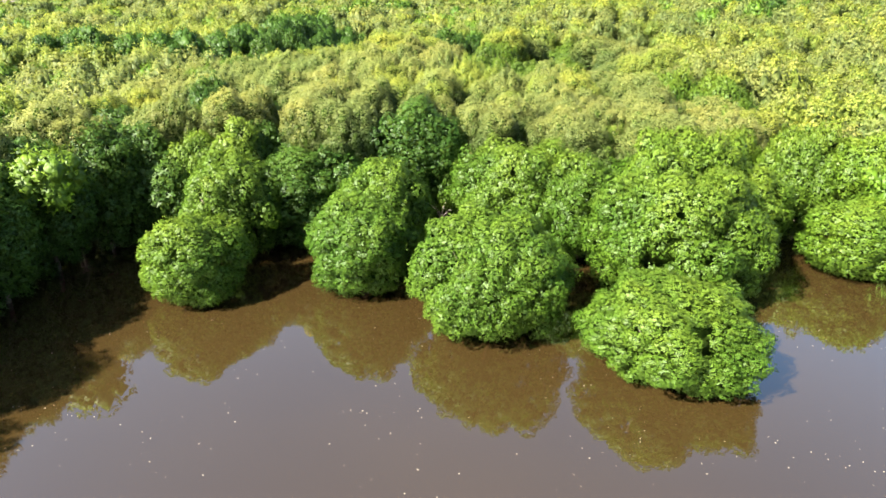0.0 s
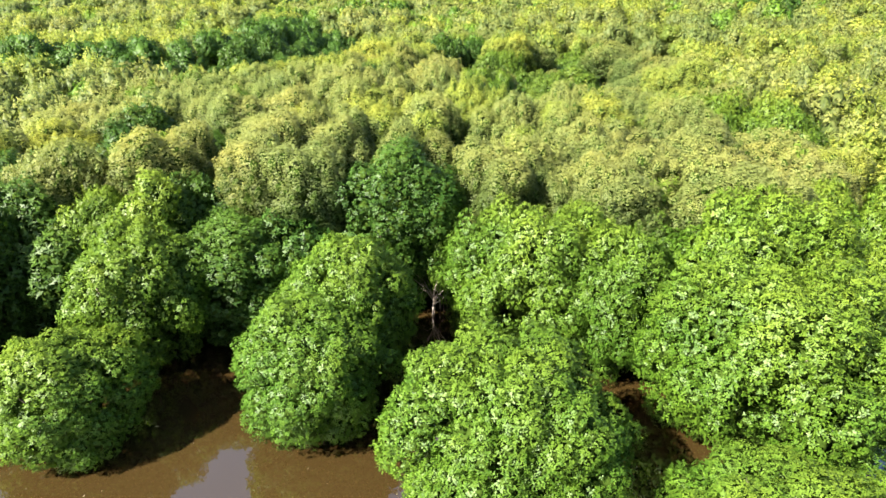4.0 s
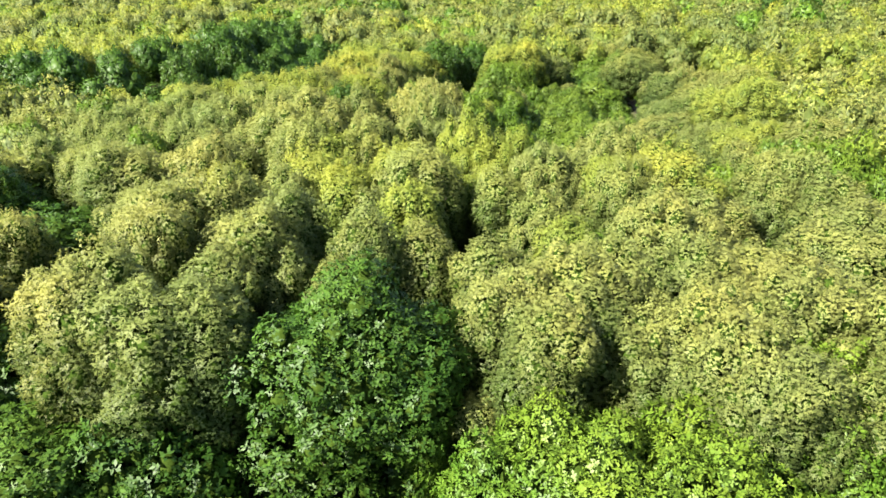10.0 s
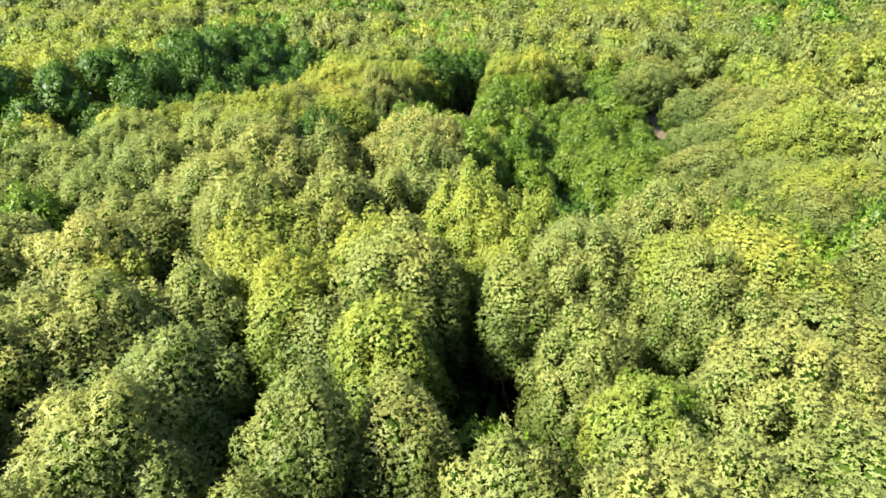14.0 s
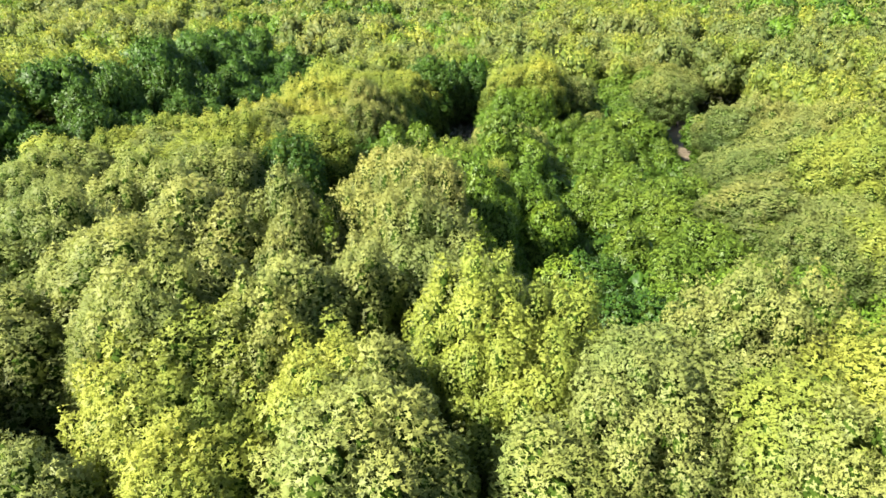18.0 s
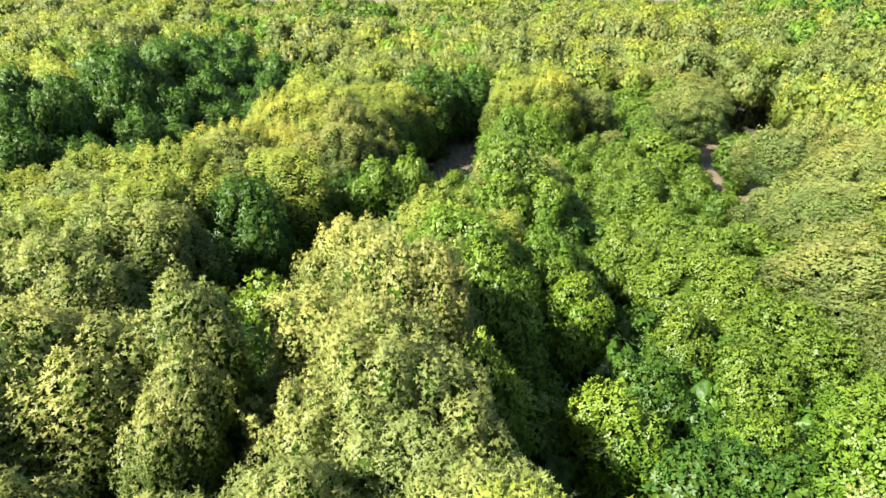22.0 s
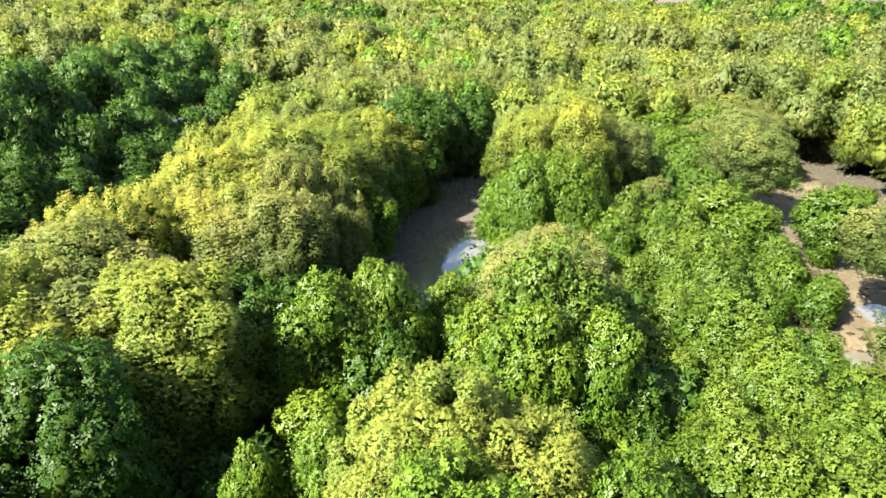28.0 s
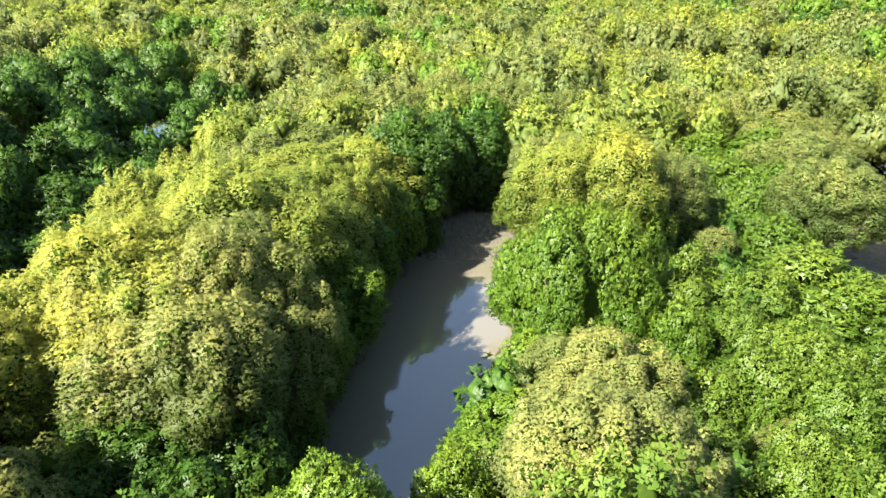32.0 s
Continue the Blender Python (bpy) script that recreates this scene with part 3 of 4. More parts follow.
stand("A", [
    (1.8, 34.3, 1.0, 6.5), (-4.5, 34.5, 0.8, 6.8), (7.9, 34.5, 1.9, 6.3), (2.8, 34.5, 0.7, 6.4),
    (3.5, 34.7, 1.4, 6.5), (-2.2, 35.3, 0.6, 6.4), (10.4, 35.6, 1.2, 5.8), (4.6, 35.9, 1.0, 6.3),
    (7.2, 36.0, 0.9, 6.0), (-3.3, 36.2, 0.9, 6.9), (1.7, 36.3, 0.8, 6.4), (6.3, 36.5, 1.3, 6.1),
    (15.9, 36.7, 1.9, 5.4), (3.7, 36.7, 1.0, 6.3), (-1.6, 36.8, 0.7, 6.6), (-4.0, 36.9, 1.1, 7.1),
    (-6.4, 37.1, 1.1, 7.0), (-9.7, 37.2, 1.0, 7.3), (-5.3, 37.3, 0.8, 7.0), (0.1, 37.3, 0.8, 6.5),
    (9.2, 37.5, 1.5, 5.9), (-4.2, 37.7, 0.7, 7.0),
])
stand("A", [
    (-3.1, 38.5, 0.9, 6.9), (-6.6, 38.6, 0.8, 7.0), (-6.2, 39.4, 1.2, 7.0), (3.5, 40.0, 1.0, 6.3),
    (-5.0, 40.3, 0.7, 7.0), (-1.2, 40.6, 0.8, 6.7), (8.9, 41.6, 1.5, 6.1), (2.7, 42.3, 0.9, 6.5),
    (6.5, 42.6, 1.6, 6.5), (11.3, 42.6, 1.1, 6.4), (0.1, 43.0, 1.2, 6.9), (-9.3, 43.0, 1.5, 7.4),
    (-0.1, 43.6, 0.7, 6.9), (-7.8, 43.7, 1.3, 7.4), (4.3, 43.9, 1.6, 6.6), (4.8, 44.8, 1.5, 6.6),
    (-2.5, 44.8, 1.0, 7.3), (-4.8, 45.0, 1.2, 7.5), (-4.9, 45.6, 0.9, 7.5),
])
stand("A", [
    (-1.7, 47.1, 0.9, 7.3), (-3.3, 47.3, 0.8, 7.3), (1.1, 47.7, 1.3, 7.1), (-1.0, 48.0, 0.7, 7.2),
    (-5.4, 48.3, 1.4, 7.9), (-2.9, 48.6, 0.5, 7.4), (-2.9, 49.0, 0.5, 7.5), (1.1, 49.0, 1.1, 7.1),
    (-0.1, 50.2, 1.8, 7.4), (-4.5, 50.4, 1.5, 8.2), (-3.1, 50.9, 0.7, 7.8), (-8.4, 51.2, 1.6, 7.6),
    (-0.7, 52.5, 1.1, 7.4), (0.7, 52.7, 1.1, 7.5), (0.6, 53.3, 1.0, 7.6), (-0.7, 56.0, 1.1, 7.1),
    (13.9, 56.1, 1.7, 4.8), (-8.9, 57.1, 1.6, 7.4),
])
stand("A", [
    (9.9, 72.2, 0.8, 3.2), (13.6, 59.6, 1.5, 4.8), (-10.2, 61.9, 1.5, 6.5), (16.6, 64.4, 2.6, 5.7),
    (-7.7, 67.2, 2.6, 6.7), (17.2, 67.6, 2.3, 5.0), (5.0, 69.5, 1.9, 5.5), (22.5, 71.3, 3.7, 6.1),
    (19.3, 72.1, 2.7, 5.9),
])
stand("A", [
    (-4.2, 73.6, 2.8, 6.7), (5.6, 74.0, 1.6, 4.6), (22.4, 75.5, 2.7, 5.0), (12.4, 83.7, 1.0, 3.6),
    (18.0, 85.6, 2.1, 5.5), (9.0, 86.8, 3.7, 6.1), (20.9, 93.8, 2.5, 5.1), (21.9, 97.5, 2.4, 5.1),
    (-3.8, 99.3, 3.2, 6.2), (-0.6, 99.6, 3.1, 6.1), (10.0, 102.7, 3.1, 5.6), (25.3, 102.8, 3.1, 5.7),
    (17.3, 103.1, 3.4, 5.7), (6.4, 103.2, 3.4, 6.0), (21.1, 103.2, 3.2, 5.6), (2.1, 104.0, 3.2, 6.1),
    (14.2, 105.1, 3.3, 5.7),
])
stand("Y", [
    (8.7, 32.6, 1.4, 4.3),
])
stand("Y", [
    (3.5, 37.3, 0.8, 6.3), (0.1, 40.1, 0.9, 6.4), (-2.5, 41.2, 0.9, 6.9), (-2.5, 41.8, 0.8, 6.9),
    (-3.4, 43.9, 1.2, 7.3), (6.5, 43.9, 1.0, 6.4), (-1.4, 44.3, 1.2, 7.2), (1.9, 44.5, 1.1, 6.8),
    (-3.3, 44.8, 1.0, 7.4), (1.9, 45.9, 1.7, 7.0),
])
stand("Y", [
    (1.7, 61.6, 1.9, 6.2), (-8.7, 64.9, 2.6, 6.7), (-5.0, 65.1, 1.6, 6.4),
])
stand("Y", [
    (-6.1, 74.5, 2.7, 6.9), (-2.5, 75.1, 1.4, 6.4), (-7.1, 75.6, 1.7, 6.6), (-6.5, 78.0, 1.8, 6.3),
    (-4.6, 79.3, 2.8, 6.5), (12.7, 79.6, 0.8, 3.0), (-3.2, 80.4, 2.0, 6.2), (-5.3, 81.2, 2.2, 6.2),
    (7.6, 84.6, 2.5, 7.0), (9.4, 86.0, 1.6, 6.2), (-1.6, 89.4, 2.3, 5.7),
])
stand("G", [
    (8.9, 55.4, 1.1, 3.7), (10.8, 56.0, 1.2, 3.7), (7.7, 57.2, 1.0, 3.9), (10.3, 57.9, 1.3, 3.8),
])
stand("G", [
    (12.9, 58.4, 1.3, 3.8), (10.7, 60.6, 1.4, 3.8), (13.3, 61.3, 1.3, 3.8), (9.4, 61.5, 1.5, 3.9),
    (7.7, 63.1, 1.2, 3.9), (9.5, 63.8, 1.0, 3.4), (11.3, 64.0, 1.3, 3.6), (8.1, 64.8, 0.9, 3.6),
    (10.3, 66.0, 1.0, 3.5), (10.5, 66.7, 1.3, 3.6), (4.5, 67.4, 1.6, 6.2), (9.8, 67.6, 0.9, 3.4),
    (13.2, 67.9, 0.9, 2.2), (9.4, 69.2, 1.4, 4.1), (13.1, 69.9, 0.9, 2.2), (8.6, 70.2, 0.9, 3.4),
    (9.5, 71.1, 1.0, 3.5),
])
stand("G", [
    (11.2, 73.0, 1.0, 3.4), (9.8, 74.2, 1.1, 3.5), (11.0, 74.4, 1.0, 3.5), (13.1, 74.6, 0.8, 2.8),
    (11.6, 75.3, 1.2, 3.5), (10.5, 76.5, 1.0, 3.4), (15.6, 77.4, 0.9, 2.6), (11.7, 78.6, 1.2, 3.5),
    (15.1, 79.0, 1.3, 3.2), (14.2, 79.7, 1.8, 3.8), (19.5, 80.5, 1.4, 3.6), (15.4, 83.4, 1.5, 3.5),
    (18.8, 90.6, 1.5, 3.7), (16.5, 91.6, 1.5, 3.7), (19.4, 96.0, 1.9, 4.8), (16.8, 97.2, 1.9, 4.3),
])
stand("B", [
    (12.8, 72.8, 0.7, 2.2), (15.7, 74.1, 0.7, 1.9), (15.3, 75.9, 0.7, 2.0), (19.0, 79.9, 0.5, 1.4),
    (16.4, 77.6, 0.6, 1.5), (19.8, 81.2, 0.6, 1.5), (16.8, 75.6, 0.65, 1.5), (13.7, 74.2, 0.7, 1.8), (22.8, 84.9, 1.0, 2.4), (23.9, 83.2, 0.8, 1.7), (16.4, 81.4, 0.8, 1.9),
])


# ---- the woods between and around, by zones of the plan ----
def zone(x, y):
    """Kind, crown radius and height of the woods at a place; None: open water or mud."""
    if y < bank(x) + 1.0 or inside(CREEK, x, y) < 1.0 or inside(FLAT, x, y) < 0.9 or inside(RAVINE, x, y) < 0.6:
        return None
    if math.hypot(x - 0.6, y - 31.0) < 2.6:
        return None
    if math.hypot((x + 24.0) / 9.0, (y - 136.0) / 12.0) < 1 or math.hypot(x - 0.6, y - 71.0) < 3.2:
        return None
    swell = math.sin(0.11 * x + 2 * math.sin(0.05 * y)) + math.sin(0.13 * y + 0.04 * x)
    if math.hypot(x + 2.6, y - 61.8) < 1.5:
        return None
    if math.hypot((x + 3.6) / 3.2, (y - 61.3) / 3.0) < 1:
        return ("D", random.uniform(0.8, 1.1), random.uniform(2.8, 3.6))
    if -2.5 < x < 5.5 and 57 < y < 70:
        return (random.choice("RRD"), random.uniform(0.9, 1.2), random.uniform(3.6, 4.5))
    # shaded valley beside the ridge, darkened by dark-leaved trees
    if 3.4 < x < 5.4 + 0.42 * max(y - 52, 2) and 46 < y < 66:
        return ("D", random.uniform(0.8, 1.1), random.uniform(1.8, 2.4))
    if -6.0 < x < -2.6 and 53 < y < 59.0:
        return (random.choice("RD"), random.uniform(0.9, 1.2), random.uniform(3.8, 5.2))
    if (-6.2 < x < -2.8 and 62.3 < y < 65.0) or (-7.5 < x < -2.5 and 67.2 < y < 72.5):
        return ("D", random.uniform(0.9, 1.2), random.uniform(2.9, 3.9))
    # shaded by taller trees to the left; dark leaves stand in for that
    if -11 < x < -4.5 and y < 33.5:
        return ("D", random.uniform(0.9, 1.3), random.uniform(3.4, 4.4))
    if inside(FLAT, x, y + 2.5) < 1.5 or inside(FLAT, x, y + 4.5) < 0.5:
        return ("B", random.uniform(0.45, 0.7), random.uniform(1.1, 1.7))
    if 2.2 < x < 15 and 47 < y < 56:
        return (random.choice("RRDG"), random.uniform(0.9, 1.3), random.uniform(3.2, 4.2))
    if x > 6.0 and 50 < y < 96 and x < 14 + (y - 50) * 0.14:
        low = 0.7 if inside(FLAT, x, y) < 4 else 1.0
        return ("G", low * random.uniform(0.9, 1.3), low * random.uniform(2.7, 3.6))
    if 62 < y < 112 and x < ridge_edge(y) and inside(RAVINE, x, y) < 11:         # the ravine and the wooded slope beyond it, its shade put into dark leaves
        off = inside(RAVINE, x, y) if x < np.interp(y, [60, 65, 70, 76, 84, 108], [-20, -15.6, -12.3, -11.3, -10.9, -10.7]) else 0.0
        return ("D", random.uniform(1.0, 1.5), min(2.3 + 0.62 * off, 7.4) + random.uniform(-0.5, 0.5))
    # left woods in shade, darkened by mostly dark-leaved trees
    if x < -11 and y < bank(x) + 14:
        return (random.choice("DDDR"), random.uniform(1.4, 2.0), random.uniform(5.4, 6.6))
    if y < bank(x) + 7:
        return (random.choice("RRRA"), random.uniform(1.2, 1.9), random.uniform(4.0, 5.2))
    # extra pale Y trees to the right and far ahead stand in for haze
    if x > 13:
        return (random.choice("AAYYA"), random.uniform(1.0, 2.3), 4.7 + 0.6 * swell + random.uniform(-1.6, 1.2))
    if y > 96:
        return (random.choice("AAYYAR"), random.uniform(1.3, 2.3), 5.6 + 0.8 * swell + random.uniform(-1.5, 1.2))
    if y > 58 and x < -1:
        return (random.choice("AYYY"), random.uniform(1.1, 1.8), 6.3 + 0.4 * swell)
    return (random.choice("AAAYAR" if y < 46 else "AAAAAR"), random.uniform(1.1, 1.8), 6.5 + 0.4 * swell)


COUNT = {"R": 0, "A": 0, "G": 0}
for _, _, _, kind, _ in PLANTED:
    COUNT[{"R": "R", "D": "R", "A": "A", "Y": "A"}.get(kind, "G")] += 1
MID = {"A": [], "Y": [], "R": [], "G": [], "D": [], "B": []}


def scatter(x0, x1, y0, y1, step, single, wide):
    """Fills what is still free, on a shaken grid; single: as trees of their own, as long as they can be counted."""
    for j in range(int((y1 - y0) / step)):
        for i in range(int((x1 - x0) / step)):
            x = x0 + (i + 0.5 * (j % 2) + random.uniform(-0.35, 0.35)) * step
            y = y0 + (j + random.uniform(-0.35, 0.35)) * step
            z = zone(x, y) if abs(x) < wide(y) else None
            if z is None:
                continue
            kind, r, h = z
            if inside(CREEK, x, y) < r + 0.2 or inside(FLAT, x, y) < r or inside(RAVINE, x, y) < 0.8 * r:
                continue
            if any(abs(px - x) < 4 and math.hypot(px - x, py - y) < 0.62 * (pr + r) for px, py, pr, _, _ in PLANTED):
                continue
            PLANTED.append((x, y, r, kind, h))
            sort = {"R": "R", "D": "R", "A": "A", "Y": "A"}.get(kind, "G")
            if single and COUNT[sort] < 290:
                COUNT[sort] += 1
                plant(kind, x, y, r, h, abs(x) < 13 and y < 89)
            else:
                MID[kind].append((x, y, r, h))


scatter(-20, 20, 20, 92, 1.7, True, lambda y: 20)
LOW = []
for _ in range(2):                                          # undergrowth in the gaps
    for x, y in ((x, y) for y in np.arange(38.0, 90.0, 1.25) for x in np.arange(-14.0, 14.0, 1.25)):
        x, y = float(x) + random.uniform(-0.5, 0.5), float(y) + random.uniform(-0.5, 0.5)
        z = zone(x, y)
        if z is None or y < bank(x) + 7 or z[0] == "B" or inside(FLAT, x, y) < 2.5 or inside(CREEK, x, y) < 1.2:
            continue
        if any(abs(px - x) < 3 and math.hypot(px - x, py - y) < 0.5 * pr + 0.55 for px, py, pr, _, _ in PLANTED):
            continue
        PLANTED.append((x, y, 0.8, "D", 2.8))
        LOW.append((x, y, 0.8, random.uniform(2.4, 3.2)))
for step in (3.0, 2.3):
    scatter(-70, 70, 10, 135, step, False, lambda y: 8 + 0.66 * y if y < 70 else 14 + 0.55 * y)


def woods(name, kind, rows, label, seed, shape):
    """Woods too far off to tell one tree from the next: one mesh of crowns."""
    rng = np.random.default_rng(seed)
    r0, c0, lobe, ln, wd, per, cover = shape
    shapes = [crown_leaves(rng, r0, c0, lobe, ln, wd, per, cover, STYLE[kind][5], 1.2, (OCT_V, OCT_F), 0, (0.62, 0.86), (0.34, 0.54, 0.12), pale_top=STYLE[kind][6], slim_leaf=True) for _ in range(5)]
    chunks = [[], []]
    for x, y, r, h in rows:
        s, a = r / r0 * 1.06, rng.uniform(0, 6.28)
        ca, sa = math.cos(a) * s, math.sin(a) * s
        for q, into in zip(shapes[int(rng.integers(5))], chunks):
            out = q.copy()
            out[..., 0] = q[..., 0] * ca - q[..., 1] * sa + x
            out[..., 1] = q[..., 0] * sa + q[..., 1] * ca + y
            out[..., 2] = np.maximum(q[..., 2] * s + h - c0 / 2 * s, 0.05)
            out[..., 3] = (q[..., 3] * ca - q[..., 4] * sa) / s
            out[..., 4] = (q[..., 3] * sa + q[..., 4] * ca) / s
            into.append(out)
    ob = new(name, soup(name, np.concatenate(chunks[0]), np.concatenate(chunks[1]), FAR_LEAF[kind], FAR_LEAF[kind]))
    return tagged(ob, label, "woods", kind="stuff")


for k, label in (("A", "olive-green grey mangrove woods"), ("Y", "sunlit yellow-green mangrove woods"),
                 ("R", "bright green stilt mangrove woods"), ("D", "dark green stilt mangrove woods"), ("G", "low green mangrove scrub"), ("B", "small green mangrove bushes")):
    if MID[k]:
        woods("woods", k, MID[k], label, 31 + ord(k), (1.7, 4.0 if k not in "GB" else 2.6, 0.50, 0.18, 0.12, 4, 0.28))

woods("undergrowth", "D", LOW, "dark green young mangroves crowding under the canopy", 77, (0.8, 3.4, 0.36, 0.17, 0.10, 4, 0.22))

far_rng = np.random.default_rng(5)
FAR = {(k, band): [] for k in "AYRD" for band in ("near", "far")}
y = 130.0
while y < 290:
    step = 4.2 + 0.018 * (y - 128)
    half = min(20 + 0.6 * y, 155)
    x = -half
    while x < half:
        px, py = x + far_rng.uniform(-1, 1) * step * 0.4, y + far_rng.uniform(-1, 1) * step * 0.4
        swell = math.sin(0.07 * px + 2 * math.sin(0.035 * py)) + math.sin(0.09 * py + 0.03 * px)
        if py > 134 and math.hypot((px + 24.0) / 9.0, (py - 136.0) / 12.0) > 1:
            tone = noise.noise(Vector((px * 0.03, py * 0.03, 3.0))) + far_rng.uniform(-0.2, 0.2)
            k = "Y" if tone > 0.12 else ("A" if tone > -0.14 else ("R" if tone > -0.35 else "D"))
            FAR[k, "near" if py < 180 else "far"].append(
                (px, py, step * far_rng.uniform(0.36, 0.66), 5.3 + 1.1 * swell + far_rng.uniform(-1.9, 1.4)))
        x += step
    y += step
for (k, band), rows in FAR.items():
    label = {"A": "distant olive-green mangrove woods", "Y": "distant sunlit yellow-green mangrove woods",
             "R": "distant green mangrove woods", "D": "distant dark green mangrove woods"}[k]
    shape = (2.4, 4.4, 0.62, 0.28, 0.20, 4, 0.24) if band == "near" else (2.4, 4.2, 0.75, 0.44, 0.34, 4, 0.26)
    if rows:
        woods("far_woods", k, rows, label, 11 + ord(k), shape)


# ---- small things ----
def scraps(name, quads, mat, label, category):
    """Loose scraps, blades or twigs too many to count, as one mesh."""
    n = len(quads)
    me = bpy.data.meshes.new(name)
    me.from_pydata(np.asarray(quads).reshape(-1, 3).tolist(), [], np.arange(4 * n).reshape(n, 4).tolist())
    me.materials.append(mat)
    return tagged(new(name, me), label, category, kind="stuff")


rng = np.random.default_rng(21)
flakes = []
while len(flakes) < 420:
    x, y = rng.uniform(-15, 19), rng.triangular(9, 15, 27)
    if noise.noise(Vector((x * 0.3, y * 0.3, 1.0))) + rng.uniform(-0.5, 0.5) < 0.05:
        continue
    a, s = rng.uniform(0, 6.28), rng.uniform(0.010, 0.030)
    e, f = np.array([math.cos(a), math.sin(a), 0]) * s, np.array([-math.sin(a), math.cos(a), 0]) * s * 0.55
    p = np.array([x, y, 0.006])
    flakes.append([p - e, p + f, p + e, p - f])
scraps("floating_leaves", flakes, plain("dry_leaf", (0.44, 0.40, 0.30)), "pale dead leaves and flecks floating on brown water", "floating leaves")

pegs = []
while len(pegs) < 900:
    k = int(rng.integers(len(FLAT)))
    x, y = FLAT[k][0] + rng.normal(0, 2.4), FLAT[k][1] + rng.normal(0, 2.4)
    if inside(FLAT, x, y) > 0.8:
        continue
    z = float(ground_height(np.array(x), np.array(y)))
    hgt, w, a = rng.uniform(0.05, 0.16), rng.uniform(0.008, 0.02), rng.uniform(0, 3.14)
    p, e = np.array([x, y, z - 0.02]), np.array([math.cos(a), math.sin(a), 0]) * w
    top = p + np.array([rng.normal(0, 0.02), rng.normal(0, 0.02), hgt])
    pegs.append([p - e, p + e, top + e * 0.3, top - e * 0.3])
    g = np.array([-e[1], e[0], 0])
    pegs.append([p - g, p + g, top + g * 0.3, top - g * 0.3])
scraps("breathing_roots", pegs, BARK, "dark breathing roots sticking out of bare mud", "mangrove roots")

clods = []
while len(clods) < 260:
    k = int(rng.integers(len(FLAT)))
    x, y = FLAT[k][0] + rng.normal(0, 2.2), FLAT[k][1] + rng.normal(0, 2.2)
    if inside(FLAT, x, y) > 0.6:
        continue
    z = float(ground_height(np.array(x), np.array(y)))
    s = rng.uniform(0.05, 0.16)
    ball = ICO_V * rng.uniform(0.6, 1.1, (12, 1)) * np.array([s * 1.5, s, s * 0.4]) + np.array([x, y, z])
    clods.append(ball)
me = bpy.data.meshes.new("mud_clods")
me.from_pydata(np.concatenate(clods).tolist(), [], np.concatenate([ICO_F + 12 * k for k in range(len(clods))]).tolist())
me.materials.append(plain("wet_clod", (0.045, 0.034, 0.022), 0.5))
tagged(new("mud_clods", me), "dark wet clods and leaf litter on tan mud", "mud clods", kind="stuff")

blades = []
for _ in range(700):
    x, y = 19.3 + rng.normal(0, 0.8), 24.6 + rng.normal(0, 0.5)
    a, hgt = rng.uniform(0, 6.28), rng.uniform(0.15, 0.4)
    p, e = np.array([x, y, -0.02]), np.array([math.cos(a), math.sin(a), 0]) * 0.012
    lean = np.array([rng.normal(0, 0.1), rng.normal(0, 0.1), hgt])
    blades.append([p - e, p + e, p + lean + e * 0.2, p + lean - e * 0.2])
scraps("marsh_grass", blades, LEAF["G"], "bright green marsh grass at the water's edge", "grass")


def dead_shrub(x, y, high, seed):
    """A leafless grey shrub: a short stem and bent bare branches."""
    rng = np.random.default_rng(seed)
    foot = tagged(new("dead_shrub"), "leafless grey dead shrub standing in dark water", "dead shrub")
    foot.location = (x, y, 0)
    v, f = tube([(0, 0, -0.4), (0.03, 0, 0.2), (0.05, 0.03, high * 0.35)], [0.05, 0.04, 0.03])
    mesh_object("stem", v, f, DRY, foot, smooth=True)
    for k in range(16):
        a = k * 2.4 + rng.uniform(-0.4, 0.4)
        s = Vector((0.05, 0.03, high * rng.uniform(0.15, 0.35)))
        e = Vector((math.cos(a) * high * rng.uniform(0.3, 0.6), math.sin(a) * high * rng.uniform(0.3, 0.6), high * rng.uniform(0.6, 1.0)))
        m = s.lerp(e, 0.5) + Vector((rng.normal(0, 0.12), rng.normal(0, 0.12), 0.1))
        v, f = tube([s, m, e], [0.022, 0.015, 0.006], 4)
        mesh_object("branch", v, f, DRY, foot, smooth=True)
    return foot


dead_shrub(-0.1, 32.6, 2.2, 3)
dead_shrub(-1.0, 33.1, 1.5, 4)

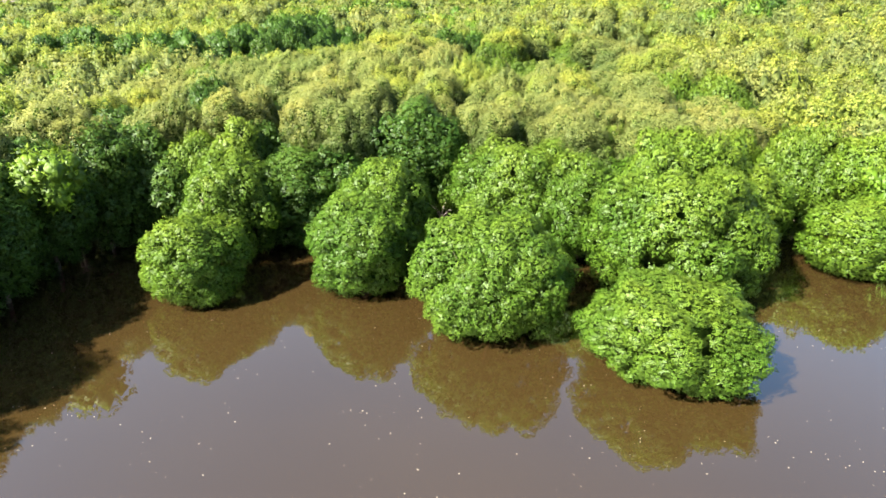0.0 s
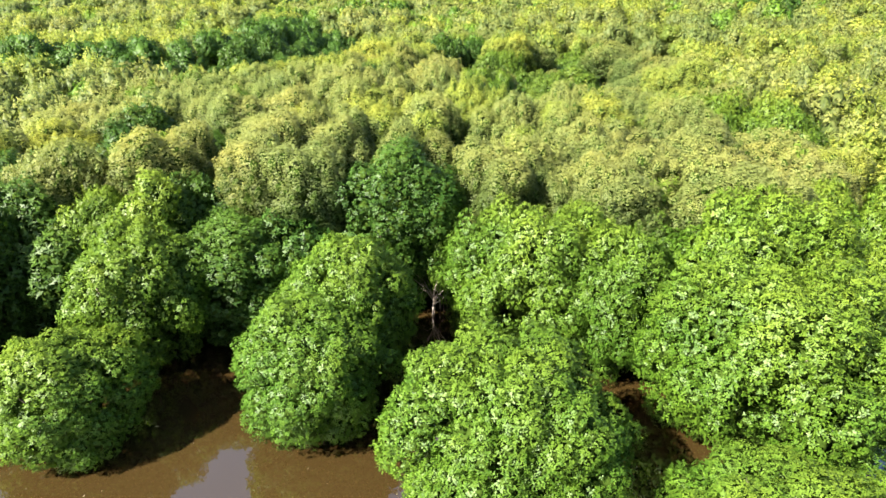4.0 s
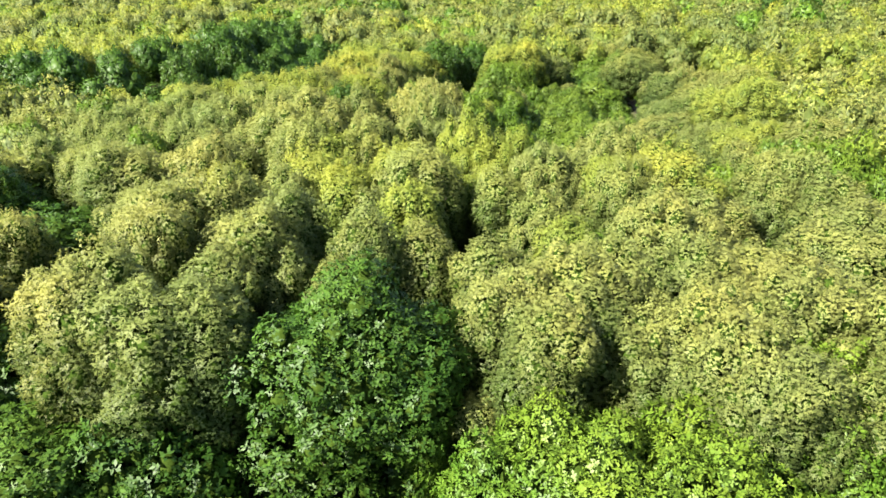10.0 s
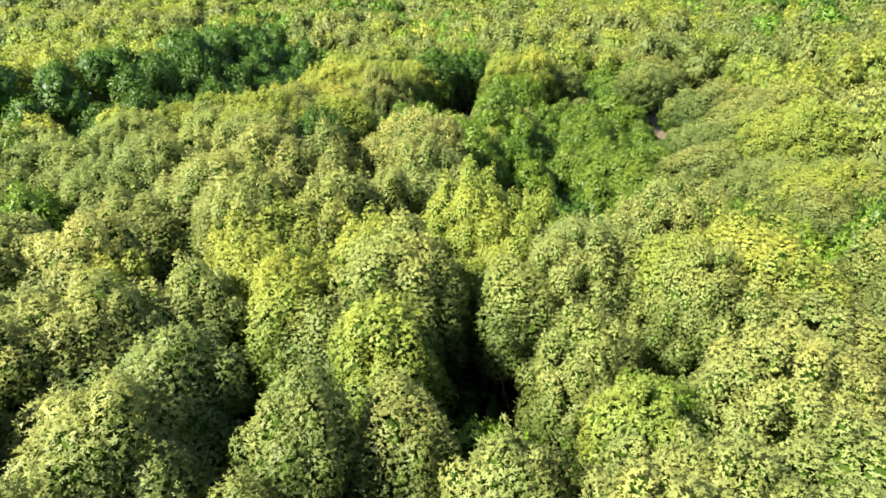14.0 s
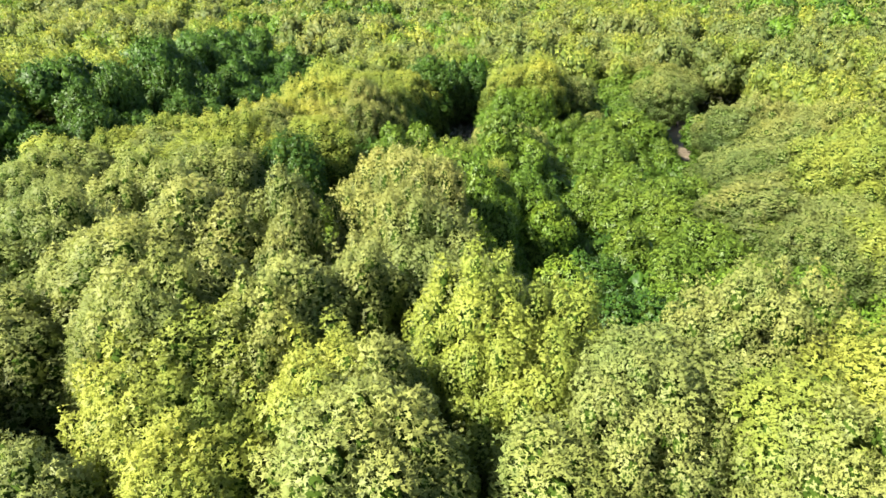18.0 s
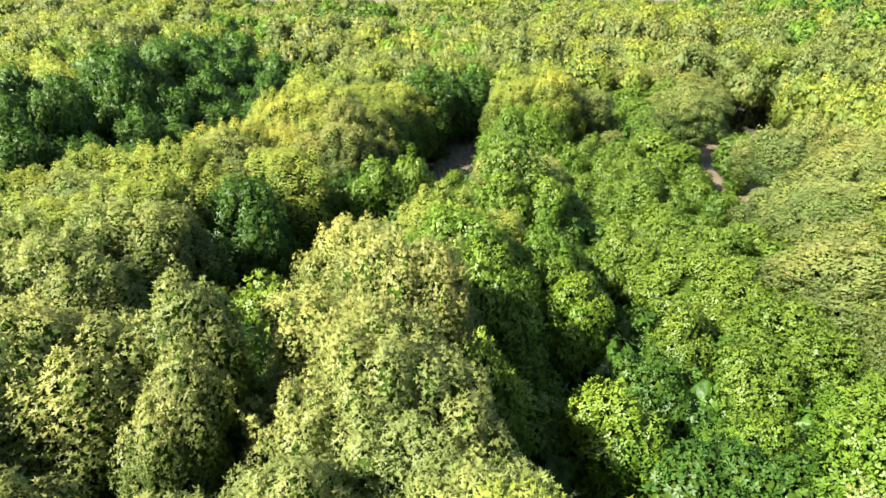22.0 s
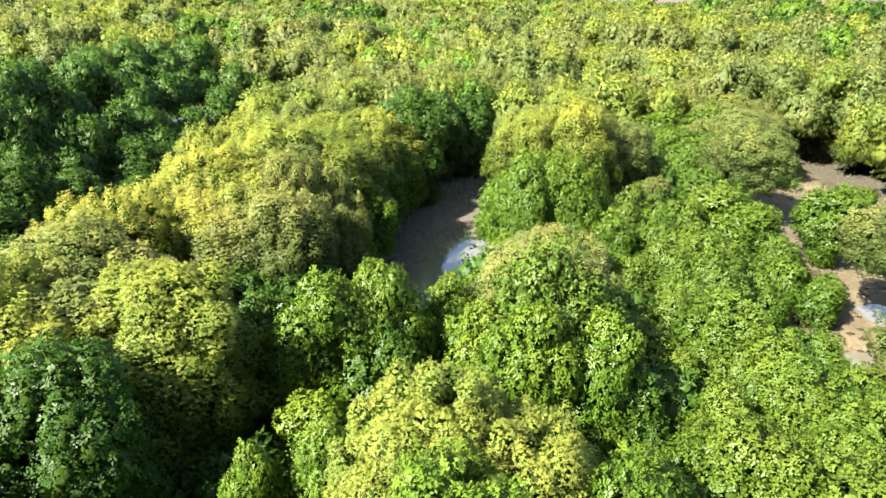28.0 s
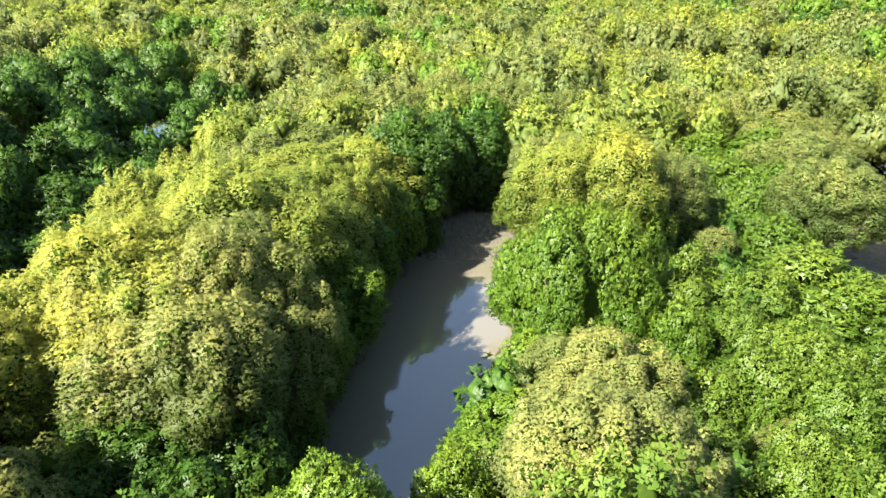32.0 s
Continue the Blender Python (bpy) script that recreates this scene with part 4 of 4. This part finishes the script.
# leafless thicket on a bare patch far off
twigs = []
for _ in range(150):
    x, y = -24 + rng.normal(0, 4.2), 136 + rng.normal(0, 5.5)
    for _ in range(26):
        a, b2 = rng.uniform(0, 6.28), rng.uniform(0.3, 1.0)
        p = np.array([x + rng.normal(0, 0.25), y + rng.normal(0, 0.25), 0.2])
        t = p + np.array([math.cos(a) * b2, math.sin(a) * b2, rng.uniform(0.5, 1.3)])
        e = np.array([-math.sin(a), math.cos(a), 0]) * 0.04
        twigs.append([p - e, p + e, t + e * 0.3, t - e * 0.3])
scraps("bare_thicket", twigs, BRUSH, "grey leafless thicket on a bare mud patch", "thicket")


def hut(x, y):
    """A small hut with a dark pitched roof among the far trees."""
    foot = tagged(new("hut"), "small wooden hut with a dark pitched roof among trees", "hut")
    foot.location = (x, y, 0.2)
    w, d, h = 2.2, 1.6, 3.2
    wood, dark = plain("grey_plank", (0.22, 0.17, 0.13)), plain("dark_thatch", (0.05, 0.045, 0.045), 0.9)
    for px, py, ex, ey in ((0, -d, w, 0.05), (0, d, w, 0.05), (-w, 0, 0.05, d), (w, 0, 0.05, d)):
        vs = [(px + sx * ex, py + sy * ey, z) for z in (1.0, h) for sx, sy in ((-1, -1), (1, -1), (1, 1), (-1, 1))]
        mesh_object("wall", vs, [(0, 1, 5, 4), (1, 2, 6, 5), (2, 3, 7, 6), (3, 0, 4, 7), (4, 5, 6, 7), (3, 2, 1, 0)], wood, foot)
    for px in (-w + 0.1, w - 0.1):
        for py in (-d + 0.1, d - 0.1):
            v, f = tube([(px, py, -0.4), (px, py, 1.0)], [0.09, 0.08])
            mesh_object("post", v, f, wood, foot)
    o = 0.5
    vs = [(-w - o, -d - o, h - 0.1), (w + o, -d - o, h - 0.1), (w + o, d + o, h - 0.1), (-w - o, d + o, h - 0.1), (-w, 0, h + 1.3), (w, 0, h + 1.3)]
    mesh_object("roof", vs, [(0, 1, 5, 4), (2, 3, 4, 5), (1, 2, 5), (3, 0, 4), (3, 2, 1, 0)], dark, foot)


hut(86.0, 272.0)
